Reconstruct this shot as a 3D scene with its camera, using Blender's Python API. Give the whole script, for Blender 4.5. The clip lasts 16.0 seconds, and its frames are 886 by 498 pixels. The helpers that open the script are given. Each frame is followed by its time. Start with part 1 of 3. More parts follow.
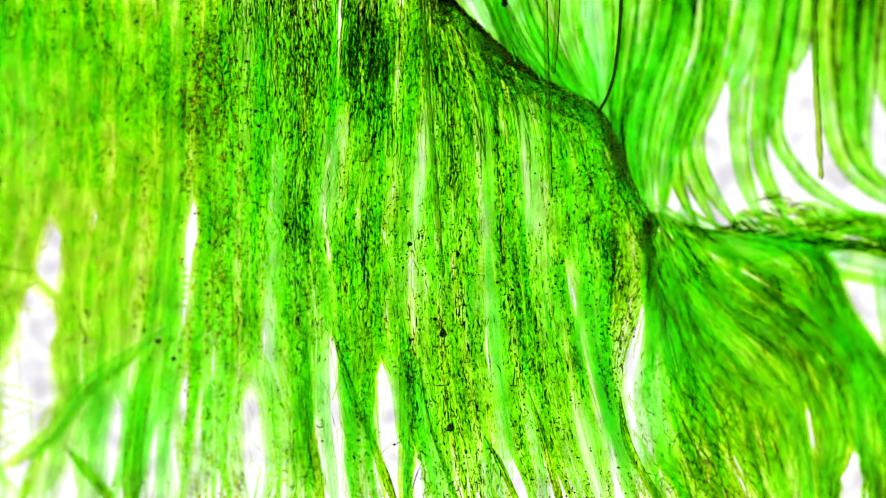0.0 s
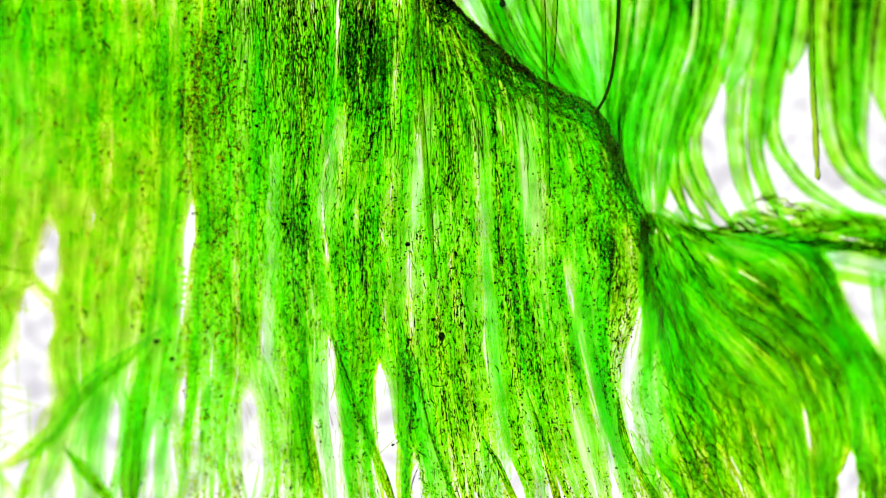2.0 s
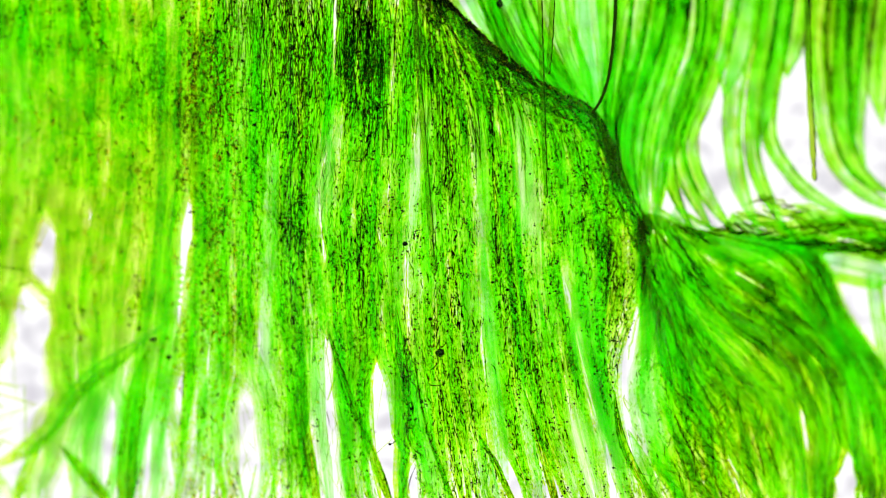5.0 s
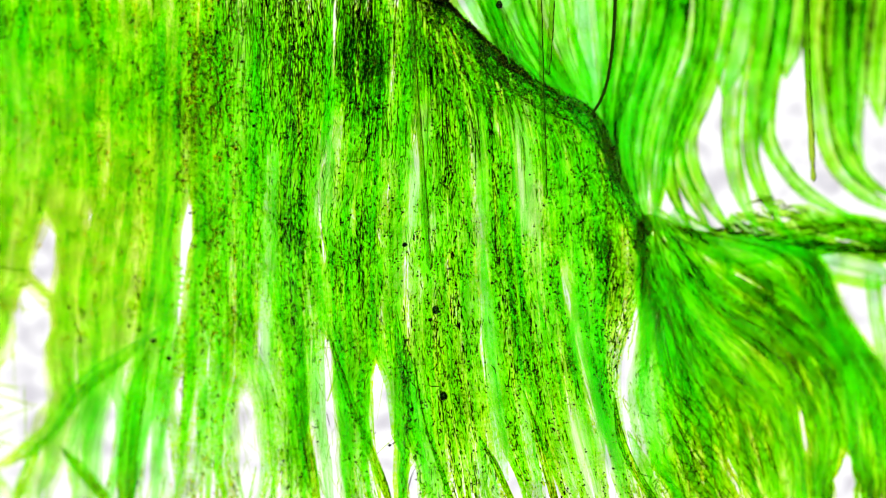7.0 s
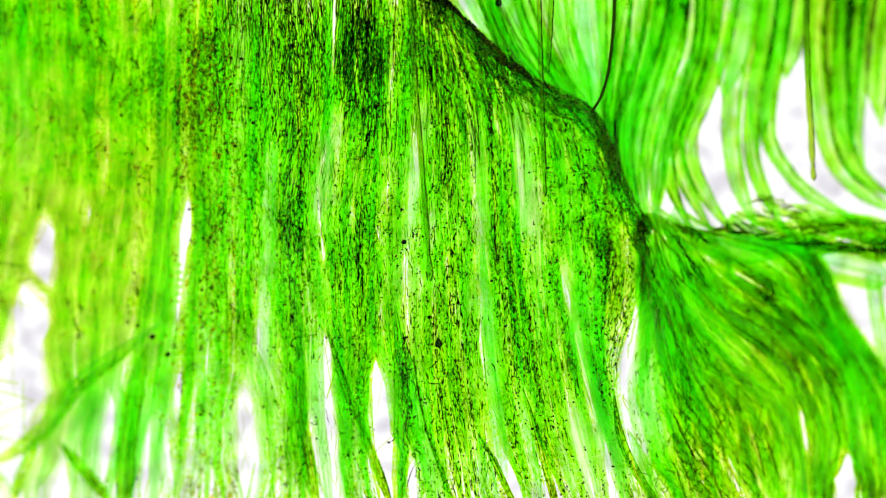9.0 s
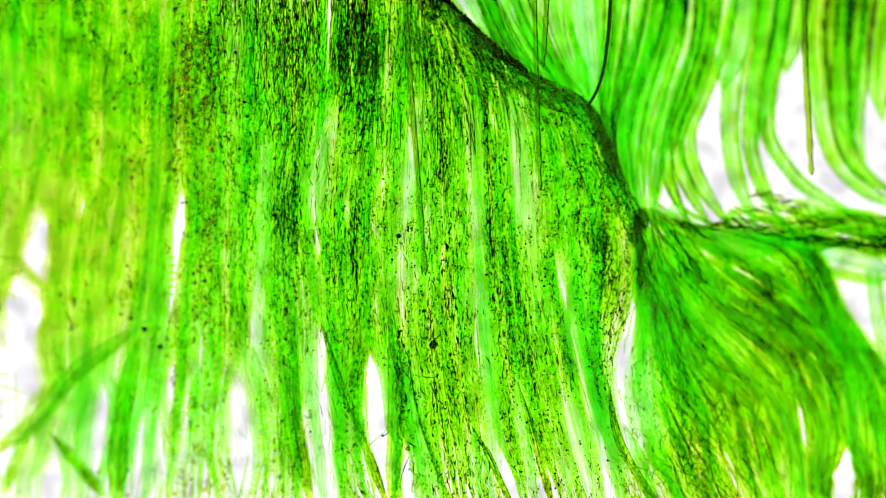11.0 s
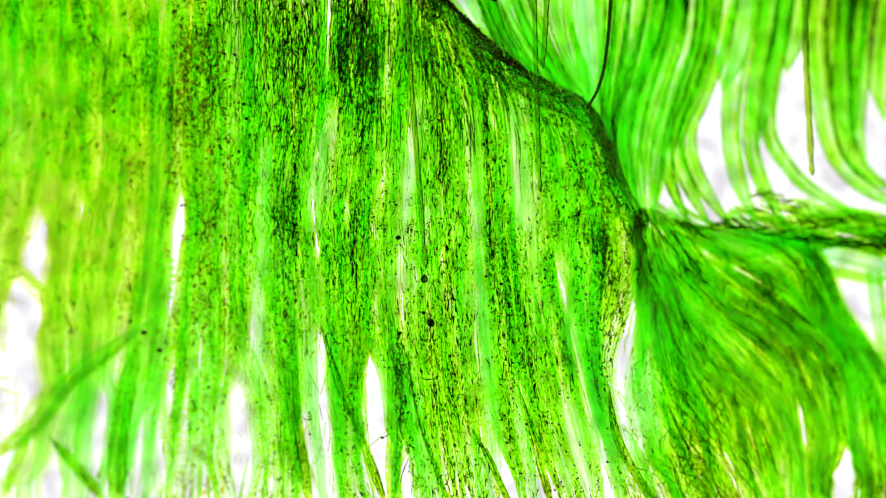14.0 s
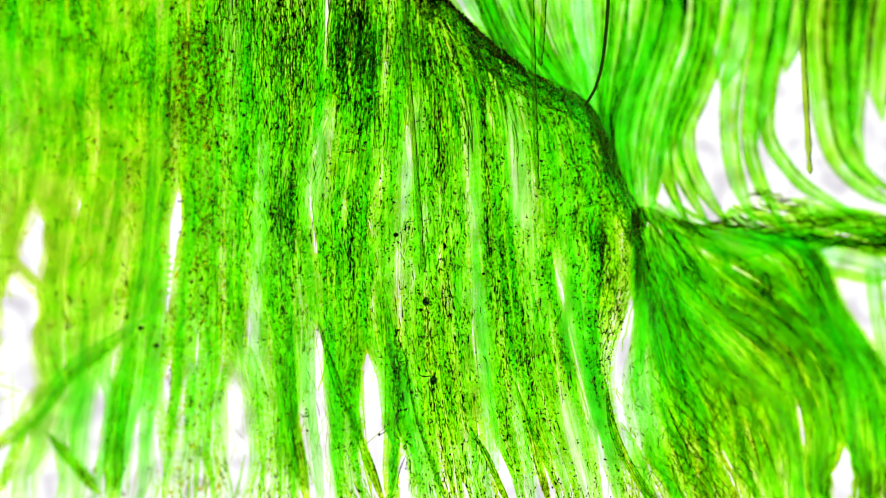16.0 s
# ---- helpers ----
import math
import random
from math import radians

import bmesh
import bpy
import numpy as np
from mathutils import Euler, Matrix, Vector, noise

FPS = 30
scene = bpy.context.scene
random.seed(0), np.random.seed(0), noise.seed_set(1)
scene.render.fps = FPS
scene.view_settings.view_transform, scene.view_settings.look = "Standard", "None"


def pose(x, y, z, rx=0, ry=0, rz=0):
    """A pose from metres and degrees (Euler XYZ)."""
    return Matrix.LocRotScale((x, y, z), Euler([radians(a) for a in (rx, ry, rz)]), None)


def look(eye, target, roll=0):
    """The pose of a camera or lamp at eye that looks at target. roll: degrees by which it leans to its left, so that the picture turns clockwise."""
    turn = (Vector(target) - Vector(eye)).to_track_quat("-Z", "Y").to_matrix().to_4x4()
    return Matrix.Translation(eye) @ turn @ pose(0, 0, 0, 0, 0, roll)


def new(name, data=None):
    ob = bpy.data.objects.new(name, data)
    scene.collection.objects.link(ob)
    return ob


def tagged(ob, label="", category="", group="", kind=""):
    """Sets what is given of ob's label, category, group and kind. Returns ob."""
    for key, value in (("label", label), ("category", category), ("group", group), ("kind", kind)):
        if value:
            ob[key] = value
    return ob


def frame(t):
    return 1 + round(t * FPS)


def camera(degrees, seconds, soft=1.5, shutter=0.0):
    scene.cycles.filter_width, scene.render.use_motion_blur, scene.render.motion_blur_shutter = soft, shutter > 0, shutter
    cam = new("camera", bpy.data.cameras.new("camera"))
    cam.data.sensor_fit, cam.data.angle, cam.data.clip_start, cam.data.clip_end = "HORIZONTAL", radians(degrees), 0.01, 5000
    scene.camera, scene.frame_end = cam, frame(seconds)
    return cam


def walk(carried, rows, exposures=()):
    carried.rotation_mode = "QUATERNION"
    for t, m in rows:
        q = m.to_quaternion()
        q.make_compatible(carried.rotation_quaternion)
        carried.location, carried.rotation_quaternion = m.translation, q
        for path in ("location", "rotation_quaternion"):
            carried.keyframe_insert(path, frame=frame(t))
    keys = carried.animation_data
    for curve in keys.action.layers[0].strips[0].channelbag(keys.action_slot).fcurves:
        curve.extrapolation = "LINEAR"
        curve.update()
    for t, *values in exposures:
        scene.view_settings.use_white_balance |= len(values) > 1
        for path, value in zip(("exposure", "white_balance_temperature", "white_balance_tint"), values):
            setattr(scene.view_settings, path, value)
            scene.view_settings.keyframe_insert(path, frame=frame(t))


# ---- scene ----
# A dripping overhang hung with curtains of wet green moss, seen close, against a white overcast glare.
cam = camera(48.26, 16.0, soft=1.05)
PATH = [
    (0, pose(-0.00000, -0.7, 0.00000, 90.000, 0, 0.000)),
    (0.5, pose(-0.00176, -0.7, 0.00326, 89.841, 0, -0.177)),
    (1, pose(-0.00338, -0.7, 0.00374, 89.845, 0, -0.320)),
    (1.5, pose(-0.00112, -0.7, 0.00308, 89.768, 0, -0.148)),
    (2, pose(-0.00199, -0.7, -0.00063, 90.076, 0, -0.281)),
    (2.5, pose(0.00012, -0.7, -0.00272, 90.146, 0, -0.281)),
    (3, pose(0.00082, -0.7, -0.00272, 90.151, 0, -0.265)),
    (3.5, pose(-0.00003, -0.7, -0.00408, 90.293, 0, -0.263)),
    (4, pose(-0.00153, -0.7, -0.00356, 90.312, 0, -0.364)),
    (6.5, pose(-0.00173, -0.7, -0.00651, 90.501, 0, -0.461)),
    (7, pose(-0.00310, -0.7, -0.00416, 90.398, 0, -0.549)),
    (7.5, pose(-0.00463, -0.7, -0.00206, 90.323, 0, -0.626)),
    (8, pose(-0.00536, -0.7, -0.00054, 90.219, 0, -0.664)),
    (8.5, pose(-0.01039, -0.7, 0.00084, 90.422, 0, -0.901)),
    (9, pose(-0.00120, -0.7, -0.00861, 90.629, 0, -0.429)),
    (11.5, pose(0.00631, -0.7, -0.01177, 90.526, 0, -0.103)),
    (12, pose(0.00446, -0.7, -0.01110, 90.564, 0, -0.230)),
    (12.5, pose(0.00609, -0.7, -0.01100, 90.510, 0, -0.115)),
    (13, pose(0.00704, -0.7, -0.01056, 90.457, 0, 0.018)),
    (13.5, pose(0.00570, -0.7, -0.00977, 90.415, 0, -0.128)),
    (14, pose(0.00770, -0.7, -0.00711, 90.245, 0, -0.002)),
    (14.5, pose(0.00843, -0.7, -0.00957, 90.371, 0, 0.030)),
    (15, pose(0.00951, -0.7, -0.01456, 90.613, 0, 0.053)),
    (15.5, pose(0.01218, -0.7, -0.01349, 90.486, 0, 0.171)),
    (16, pose(0.00954, -0.7, -0.01204, 90.501, 0, 0.010)),
]
walk(cam, PATH)
cam.data.dof.use_dof, cam.data.dof.focus_distance, cam.data.dof.aperture_fstop = True, 0.69, 3.6

# ---- light ----
scene.cycles.transparent_max_bounces = 32
world = bpy.data.worlds.new("sky")
scene.world = world
world.use_nodes = True
wn = world.node_tree
sky = wn.nodes.new("ShaderNodeTexSky")
sky.sky_type, sky.sun_disc = "NISHITA", False
sky.sun_elevation, sky.sun_rotation = radians(35), radians(194)
sky.dust_density = 4.0
wn.links.new(sky.outputs[0], wn.nodes["Background"].inputs[0])
wn.nodes["Background"].inputs[1].default_value = 0.08
sun = new("sun", bpy.data.lights.new("sun", "SUN"))
sun.data.energy, sun.data.angle, sun.data.color = 1.0, radians(14), (1, 0.97, 0.92)
sun.matrix_world = look((-0.7, -2.9, 2.1), (0, 0, 0))
scene.view_settings.exposure = 1.0

# ---- materials ----


def node_material(name):
    m = bpy.data.materials.new(name)
    m.use_nodes = True
    return m, m.node_tree.nodes, m.node_tree.links, m.node_tree.nodes["Principled BSDF"]


def moss(name, stops, veil=0.9, see_through=0.4, rough=0.45, island=0.5, scale=700.0, grain=0.55, specks=0.5, stretch=0.26):
    """Wet moss, a thin veil that lets green light through: colour by the paleness of the thread, mottled along it."""
    m, n, l, p = node_material(name)
    paleness = n.new("ShaderNodeAttribute")
    paleness.attribute_name = "paleness"
    geo = n.new("ShaderNodeNewGeometry")
    info = n.new("ShaderNodeObjectInfo")
    tex = n.new("ShaderNodeTexCoord")
    warp = n.new("ShaderNodeMapping")
    warp.inputs["Scale"].default_value = (1, 1, stretch)
    fine, wide = n.new("ShaderNodeTexNoise"), n.new("ShaderNodeTexNoise")
    fine.inputs["Scale"].default_value, fine.inputs["Detail"].default_value = scale, 5
    wide.inputs["Scale"].default_value, wide.inputs["Detail"].default_value = 30, 4
    l.new(tex.outputs["Object"], warp.inputs[0])
    l.new(warp.outputs[0], fine.inputs[0])
    l.new(tex.outputs["Object"], wide.inputs[0])

    def scaled(socket, lo, hi):
        r = n.new("ShaderNodeMapRange")
        r.inputs["To Min"].default_value, r.inputs["To Max"].default_value = lo, hi
        l.new(socket, r.inputs[0])
        return r.outputs[0]

    def plus(a, b):
        s = n.new("ShaderNodeMath")
        l.new(a, s.inputs[0]), l.new(b, s.inputs[1])
        return s.outputs[0]

    total = plus(paleness.outputs["Fac"], scaled(geo.outputs["Random Per Island"], -island / 2, island / 2))
    total = plus(total, scaled(fine.outputs[0], -grain, grain))
    dots = n.new("ShaderNodeTexNoise")
    dots.inputs["Scale"].default_value, dots.inputs["Detail"].default_value = 420, 3
    l.new(tex.outputs["Object"], dots.inputs[0])
    total = plus(total, scaled(dots.outputs[0], -specks, specks))
    total = plus(total, scaled(wide.outputs[0], -0.34, 0.34))
    total = plus(total, scaled(info.outputs["Random"], -0.06, 0.06))
    ramp = n.new("ShaderNodeValToRGB")
    while len(ramp.color_ramp.elements) < len(stops):
        ramp.color_ramp.elements.new(0.5)
    for e, (at, c) in zip(ramp.color_ramp.elements, stops):
        e.position, e.color = at, (*c, 1)
    l.new(total, ramp.inputs[0])
    hue = n.new("ShaderNodeTexNoise")
    hue.inputs["Scale"].default_value, hue.inputs["Detail"].default_value = 12, 3
    l.new(warp.outputs[0], hue.inputs[0])
    olive = n.new("ShaderNodeMix")
    olive.data_type, olive.blend_type = "RGBA", "MULTIPLY"
    olive.inputs[7].default_value = (1.07, 0.99, 0.95, 1)
    warm = n.new("ShaderNodeAttribute")
    warm.attribute_name = "warm"
    shift = plus(plus(hue.outputs[0], warm.outputs["Fac"]), scaled(info.outputs["Random"], -0.1, 0.1))
    r2 = n.new("ShaderNodeMapRange")
    r2.inputs["From Min"].default_value, r2.inputs["From Max"].default_value = 0.46, 0.84
    l.new(shift, r2.inputs[0]), l.new(r2.outputs[0], olive.inputs[0])
    l.new(ramp.outputs[0], olive.inputs[6])
    deep = n.new("ShaderNodeGamma")
    deep.inputs[1].default_value = 3.0
    l.new(olive.outputs[2], deep.inputs[0])
    l.new(deep.outputs[0], p.inputs["Base Color"])
    p.inputs["Roughness"].default_value = rough
    p.inputs["Specular IOR Level"].default_value = 0.0
    bump = n.new("ShaderNodeBump")
    bump.inputs["Strength"].default_value, bump.inputs["Distance"].default_value = 0.35, 0.0008
    l.new(fine.outputs[0], bump.inputs["Height"])
    l.new(bump.outputs[0], p.inputs["Normal"])
    thin = n.new("ShaderNodeBsdfTranslucent")
    l.new(deep.outputs[0], thin.inputs[0])
    mix = n.new("ShaderNodeMixShader")
    mix.inputs[0].default_value = see_through
    l.new(p.outputs[0], mix.inputs[1]), l.new(thin.outputs[0], mix.inputs[2])
    film, out = n.new("ShaderNodeBsdfTransparent"), n.new("ShaderNodeMixShader")
    l.new(olive.outputs[2], film.inputs[0])
    m.use_transparent_shadow = False
    out.inputs[0].default_value = veil
    l.new(mix.outputs[0], out.inputs[1]), l.new(film.outputs[0], out.inputs[2])
    l.new(out.outputs[0], n["Material Output"].inputs[0])
    return m


GREEN = [(0.0, (0.18, 0.26, 0.01)), (0.25, (0.63, 0.77, 0.04)), (0.5, (0.785, 0.955, 0.13)), (0.75, (0.80, 0.996, 0.38)), (1.0, (0.89, 1.0, 0.83))]
DEEP = [(0.0, (0.16, 0.25, 0.01)), (0.25, (0.60, 0.74, 0.04)), (0.5, (0.755, 0.94, 0.12)), (0.75, (0.765, 0.992, 0.33)), (1.0, (0.86, 1.0, 0.78))]
mat_thread = moss("moss_threads", GREEN, 0.96)
mat_lock = moss("moss_locks", GREEN, 0.988, island=0.1, grain=0.6, specks=1.0)
mat_soft = moss("moss_soft_locks", GREEN, 0.988, island=0.1, scale=150.0, grain=0.7, specks=0.7, stretch=0.6)
LEAF = [(0.0, (0.10, 0.22, 0.01)), (0.25, (0.47, 0.69, 0.05)), (0.5, (0.66, 0.925, 0.15)), (0.75, (0.725, 0.987, 0.40)), (1.0, (0.85, 1.0, 0.84))]
mat_tuft = moss("moss_tuft_locks", DEEP, 0.988, island=0.1, scale=260.0, grain=0.5, specks=0.6)
mat_blade = moss("moss_blades", LEAF, 0.988, island=0.1, scale=160.0, grain=0.5, specks=0.3)

mat_grit, _n, _l, _p = node_material("grit")
_r = _n.new("ShaderNodeValToRGB")
_g = _n.new("ShaderNodeNewGeometry")
_l.new(_g.outputs["Random Per Island"], _r.inputs[0])
_l.new(_r.outputs[0], _p.inputs["Base Color"])
_r.color_ramp.elements[0].color, _r.color_ramp.elements[1].color = (0.002, 0.005, 0.001, 1), (0.30, 0.16, 0.01, 1)
_r.color_ramp.elements[0].position = 0.7
_p.inputs["Roughness"].default_value, _p.inputs["Specular IOR Level"].default_value = 0.9, 0.03
_r.color_ramp.elements[1].color = (0.03, 0.03, 0.003, 1)

mat_ochre, _n, _l, _p = node_material("ochre_silt")
_p.inputs["Base Color"].default_value, _p.inputs["Roughness"].default_value = (0.42, 0.36, 0.01, 1), 0.8
_f, _m = _n.new("ShaderNodeBsdfTransparent"), _n.new("ShaderNodeMixShader")
_f.inputs[0].default_value, _m.inputs[0].default_value = (1.0, 0.93, 0.15, 1), 0.92
_l.new(_p.outputs[0], _m.inputs[1]), _l.new(_f.outputs[0], _m.inputs[2]), _l.new(_m.outputs[0], _n["Material Output"].inputs[0])
mat_ochre.use_transparent_shadow = False

mat_water, _n, _l, _p = node_material("water")
# The moss reflected in the water is put into its green colour.
_p.inputs["Base Color"].default_value = (0.16, 0.42, 0.015, 1)
_p.inputs["Transmission Weight"].default_value, _p.inputs["IOR"].default_value = 0.4, 1.33
_p.inputs["Roughness"].default_value, _p.inputs["Specular IOR Level"].default_value = 0.03, 0.1

_f, _m = _n.new("ShaderNodeBsdfTransparent"), _n.new("ShaderNodeMixShader")
_f.inputs[0].default_value, _m.inputs[0].default_value = (0.66, 0.80, 0.2, 1), 0.9
_l.new(_p.outputs[0], _m.inputs[1]), _l.new(_f.outputs[0], _m.inputs[2]), _l.new(_m.outputs[0], _n["Material Output"].inputs[0])

mat_drop, _n, _l, _p = node_material("drop_water")
# Dark base and film paint the dark surroundings reflected inside a drop.
_p.inputs["Base Color"].default_value = (0.004, 0.016, 0.002, 1)
_p.inputs["Transmission Weight"].default_value, _p.inputs["IOR"].default_value = 0.3, 1.33
_p.inputs["Roughness"].default_value, _p.inputs["Specular IOR Level"].default_value = 0.15, 0.06
_f, _m = _n.new("ShaderNodeBsdfTransparent"), _n.new("ShaderNodeMixShader")
_f.inputs[0].default_value, _m.inputs[0].default_value = (0.3, 0.42, 0.2, 1), 0.6
_l.new(_p.outputs[0], _m.inputs[1]), _l.new(_f.outputs[0], _m.inputs[2]), _l.new(_m.outputs[0], _n["Material Output"].inputs[0])

mat_hair, _n, _l, _p = node_material("dark_hair")
_p.inputs["Base Color"].default_value, _p.inputs["Roughness"].default_value = (0.003, 0.007, 0.002, 1), 0.7
_p.inputs["Specular IOR Level"].default_value = 0.0

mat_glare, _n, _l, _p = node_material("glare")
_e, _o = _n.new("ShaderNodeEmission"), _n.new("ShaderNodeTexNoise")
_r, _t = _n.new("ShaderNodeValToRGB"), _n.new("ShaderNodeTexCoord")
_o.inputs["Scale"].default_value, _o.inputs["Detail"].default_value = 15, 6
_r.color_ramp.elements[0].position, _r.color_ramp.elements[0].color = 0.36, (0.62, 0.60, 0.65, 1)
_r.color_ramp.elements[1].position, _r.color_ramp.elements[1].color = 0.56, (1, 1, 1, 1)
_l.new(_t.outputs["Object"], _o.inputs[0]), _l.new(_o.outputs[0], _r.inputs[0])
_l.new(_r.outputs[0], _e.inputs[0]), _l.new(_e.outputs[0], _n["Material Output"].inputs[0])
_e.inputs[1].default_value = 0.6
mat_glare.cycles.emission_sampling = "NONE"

mat_ground, _n, _l, _p = node_material("pale_gravel")
_o, _r = _n.new("ShaderNodeTexNoise"), _n.new("ShaderNodeValToRGB")
_o.inputs["Scale"].default_value, _o.inputs["Detail"].default_value = 40, 8
_r.color_ramp.elements[0].color, _r.color_ramp.elements[1].color = (0.30, 0.29, 0.26, 1), (0.55, 0.54, 0.50, 1)
_l.new(_o.outputs[0], _r.inputs[0]), _l.new(_r.outputs[0], _p.inputs["Base Color"])

# ---- plan ----
# The curtain is drawn in steps (u to the side, v down) as seen from one arm's length (0.7 m), with its nearness k: depth is 0.7 / k.
STEP, REACH = 1750.0, 0.7


def lean(u, v):
    """Nearness of the curtain: it swings towards the viewer at its low end, faces him in the middle and falls back past the ridge."""
    across = np.interp(u, (-200, 0, 280, 447, 591, 700, 900, 1070, 1160, 1300, 1568, 1800), (1.42, 1.345, 1.225, 1.145, 1.06, 1.015, 0.97, 0.92, 0.86, 0.795, 0.688, 0.6))
    return across + 0.142 * (np.asarray(v, float) - 441) / 784


def put(u, v, k):
    d = REACH / np.asarray(k, float)
    return np.stack([(u - 784) / STEP * d, d - REACH, (441 - v) / STEP * d], -1)


def smooth_line(points, count):
    """A Catmull-Rom line through the points, evenly stepped."""
    p = np.array(points, float)
    p = np.vstack([2 * p[0] - p[1], p, 2 * p[-1] - p[-2]])
    out = []
    for i in range(1, len(p) - 2):
        x = np.linspace(0, 1, 24, endpoint=False)[:, None]
        a, b, c, d = p[i - 1:i + 3]
        out.append(0.5 * (2 * b + (c - a) * x + (2 * a - 5 * b + 4 * c - d) * x ** 2 + (3 * b - a - 3 * c + d) * x ** 3))
    out = np.vstack(out + [p[-2:-1]])
    run = np.r_[0, np.cumsum(np.linalg.norm(np.diff(out, axis=0), axis=1))]
    at = np.linspace(0, run[-1], count)
    return np.stack([np.interp(at, run, out[:, i]) for i in range(p.shape[1])], -1)


class Sheet:
    """A family of guide lines; any strand runs between two of them."""

    def __init__(self, guides, gaps=()):
        self.lines = np.array([smooth_line(g, 121) for g in guides])
        step = np.linalg.norm(np.diff(self.lines, axis=0), axis=2).mean(1)
        self.reach = np.r_[0, np.cumsum(step)]
        self.gaps = gaps

    def strands(self, side, start, end, count, sway, rng, tilt=0.0):
        """Lines at the given distances across the sheet, from start to end (0 to 1 along it)."""
        side, start, end = (np.asarray(x, float) for x in (side, start, end))
        t = start[:, None] + (end - start)[:, None] * np.linspace(0, 1, count)
        turn, turn2 = rng.uniform(0, 6.28, (2, len(side), 1))
        s = side[:, None] + sway * (np.sin(t * 9 + turn) + 0.6 * np.sin(t * 23 + turn2))
        s = s + rng.normal(0, 1, (len(side), 1)) * tilt * np.linspace(-1, 1, count)
        s = self.reach[-1] - np.abs(self.reach[-1] - np.abs(s))
        s = np.clip(s, 0, self.reach[-1] - 1e-6)
        i = np.clip(np.searchsorted(self.reach, s, side="right") - 1, 0, len(self.reach) - 2)
        f = (s - self.reach[i]) / (self.reach[i + 1] - self.reach[i])
        x = np.clip(t, 0, 1) * 120
        j = np.clip(x.astype(int), 0, 119)
        g = x - j

        def at(a):
            return self.lines[a, j] * (1 - g)[..., None] + self.lines[a, j + 1] * g[..., None]
        return at(i) * (1 - f)[..., None] + at(i + 1) * f[..., None]

    def rag(self, number):
        return 1 + 0.35 * np.sin(np.arange(number) * 12.9898)[:, None] * np.cos(np.arange(number) * 4.13)[:, None]

    def part(self, uv, half):
        """Strands give way to the gaps in the sheet."""
        for u0, v0, u1, v1, wide in self.gaps:
            ax = np.array([u1 - u0, v1 - v0], float)
            long = np.linalg.norm(ax)
            ax /= long
            across = np.array([ax[1], -ax[0]])
            rel = uv - np.array([u0, v0])
            tau, e = rel @ ax / long, rel @ across
            inside = (tau > 0) & (tau < 1)
            b = wide * self.rag(len(uv)) * np.where(inside, np.sin(np.pi * np.clip(tau, 0, 1)) ** 0.8, 0)
            b = b * (1 + 0.22 * np.sin(tau * 15 + u0) + 0.16 * np.sin(tau * 37 + v0))
            mean = np.where(inside.any(1), (e * inside).sum(1) / np.maximum(inside.sum(1), 1), 0)
            sign = np.where(mean >= 0, 1.0, -1.0)[:, None]
            far = 3.2 * wide + 10
            a = e * sign
            moved = np.where(a < far, b + np.maximum(a, 0) * (1 - b / far), a)
            moved = np.maximum(moved, np.where(b > 0.05, b + 0.7 * half, -1e9))
            close = inside & (np.abs(mean)[:, None] < 4 * far)
            shift = np.where(close, moved * sign - e, 0)
            uv = uv + shift[..., None] * across
        return uv


def tubes(paths, half, thick, sides=3):
    """Vertices and quads of tapering strands; half: half widths, thick: depth over width."""
    s, n, _ = paths.shape
    along = np.gradient(paths, axis=1)
    along /= np.linalg.norm(along, axis=2, keepdims=True) + 1e-12
    out = np.array([0.0, -1.0, 0.0])
    side = np.cross(along, out)
    side /= np.linalg.norm(side, axis=2, keepdims=True) + 1e-12
    face = np.cross(side, along)
    turn = np.arange(sides) * 2 * np.pi / sides + np.pi / 2
    ring = (np.cos(turn)[:, None] * side[:, :, None] + thick * np.sin(turn)[:, None] * face[:, :, None])
    v = (paths[:, :, None] + ring * half[:, :, None, None]).reshape(-1, 3)
    base = (np.arange(s)[:, None, None] * n + np.arange(n - 1)[None, :, None]) * sides
    k = np.arange(sides)[None, None]
    k2 = (k + 1) % sides
    q = np.stack([base + k, base + k2, base + sides + k2, base + sides + k], -1).reshape(-1, 4)
    return v, q


def mesh_of(name, v, q, material, paleness=None, warm=None, round_=True):
    me = bpy.data.meshes.new(name)
    me.vertices.add(len(v))
    me.vertices.foreach_set("co", np.ascontiguousarray(v, np.float32).ravel())
    size = q.shape[1]
    me.loops.add(q.size)
    me.loops.foreach_set("vertex_index", np.ascontiguousarray(q, np.int32).ravel())
    me.polygons.add(len(q))
    me.polygons.foreach_set("loop_start", np.arange(0, q.size, size, dtype=np.int32))
    me.polygons.foreach_set("use_smooth", np.full(len(q), round_))
    me.update(calc_edges=True)
    me.materials.append(material)
    if paleness is not None:
        me.attributes.new("paleness", "FLOAT", "POINT").data.foreach_set("value", np.ascontiguousarray(paleness, np.float32))
    if warm is not None:
        me.attributes.new("warm", "FLOAT", "POINT").data.foreach_set("value", np.ascontiguousarray(warm, np.float32))
    return me


def thing(name, label, category, group="", kind=""):
    return tagged(new(name), label, category, group, kind)


def under(parent, name, me, label="", kind=""):
    ob = tagged(new(name, me), label, kind=kind)
    ob.parent = parent
    return ob


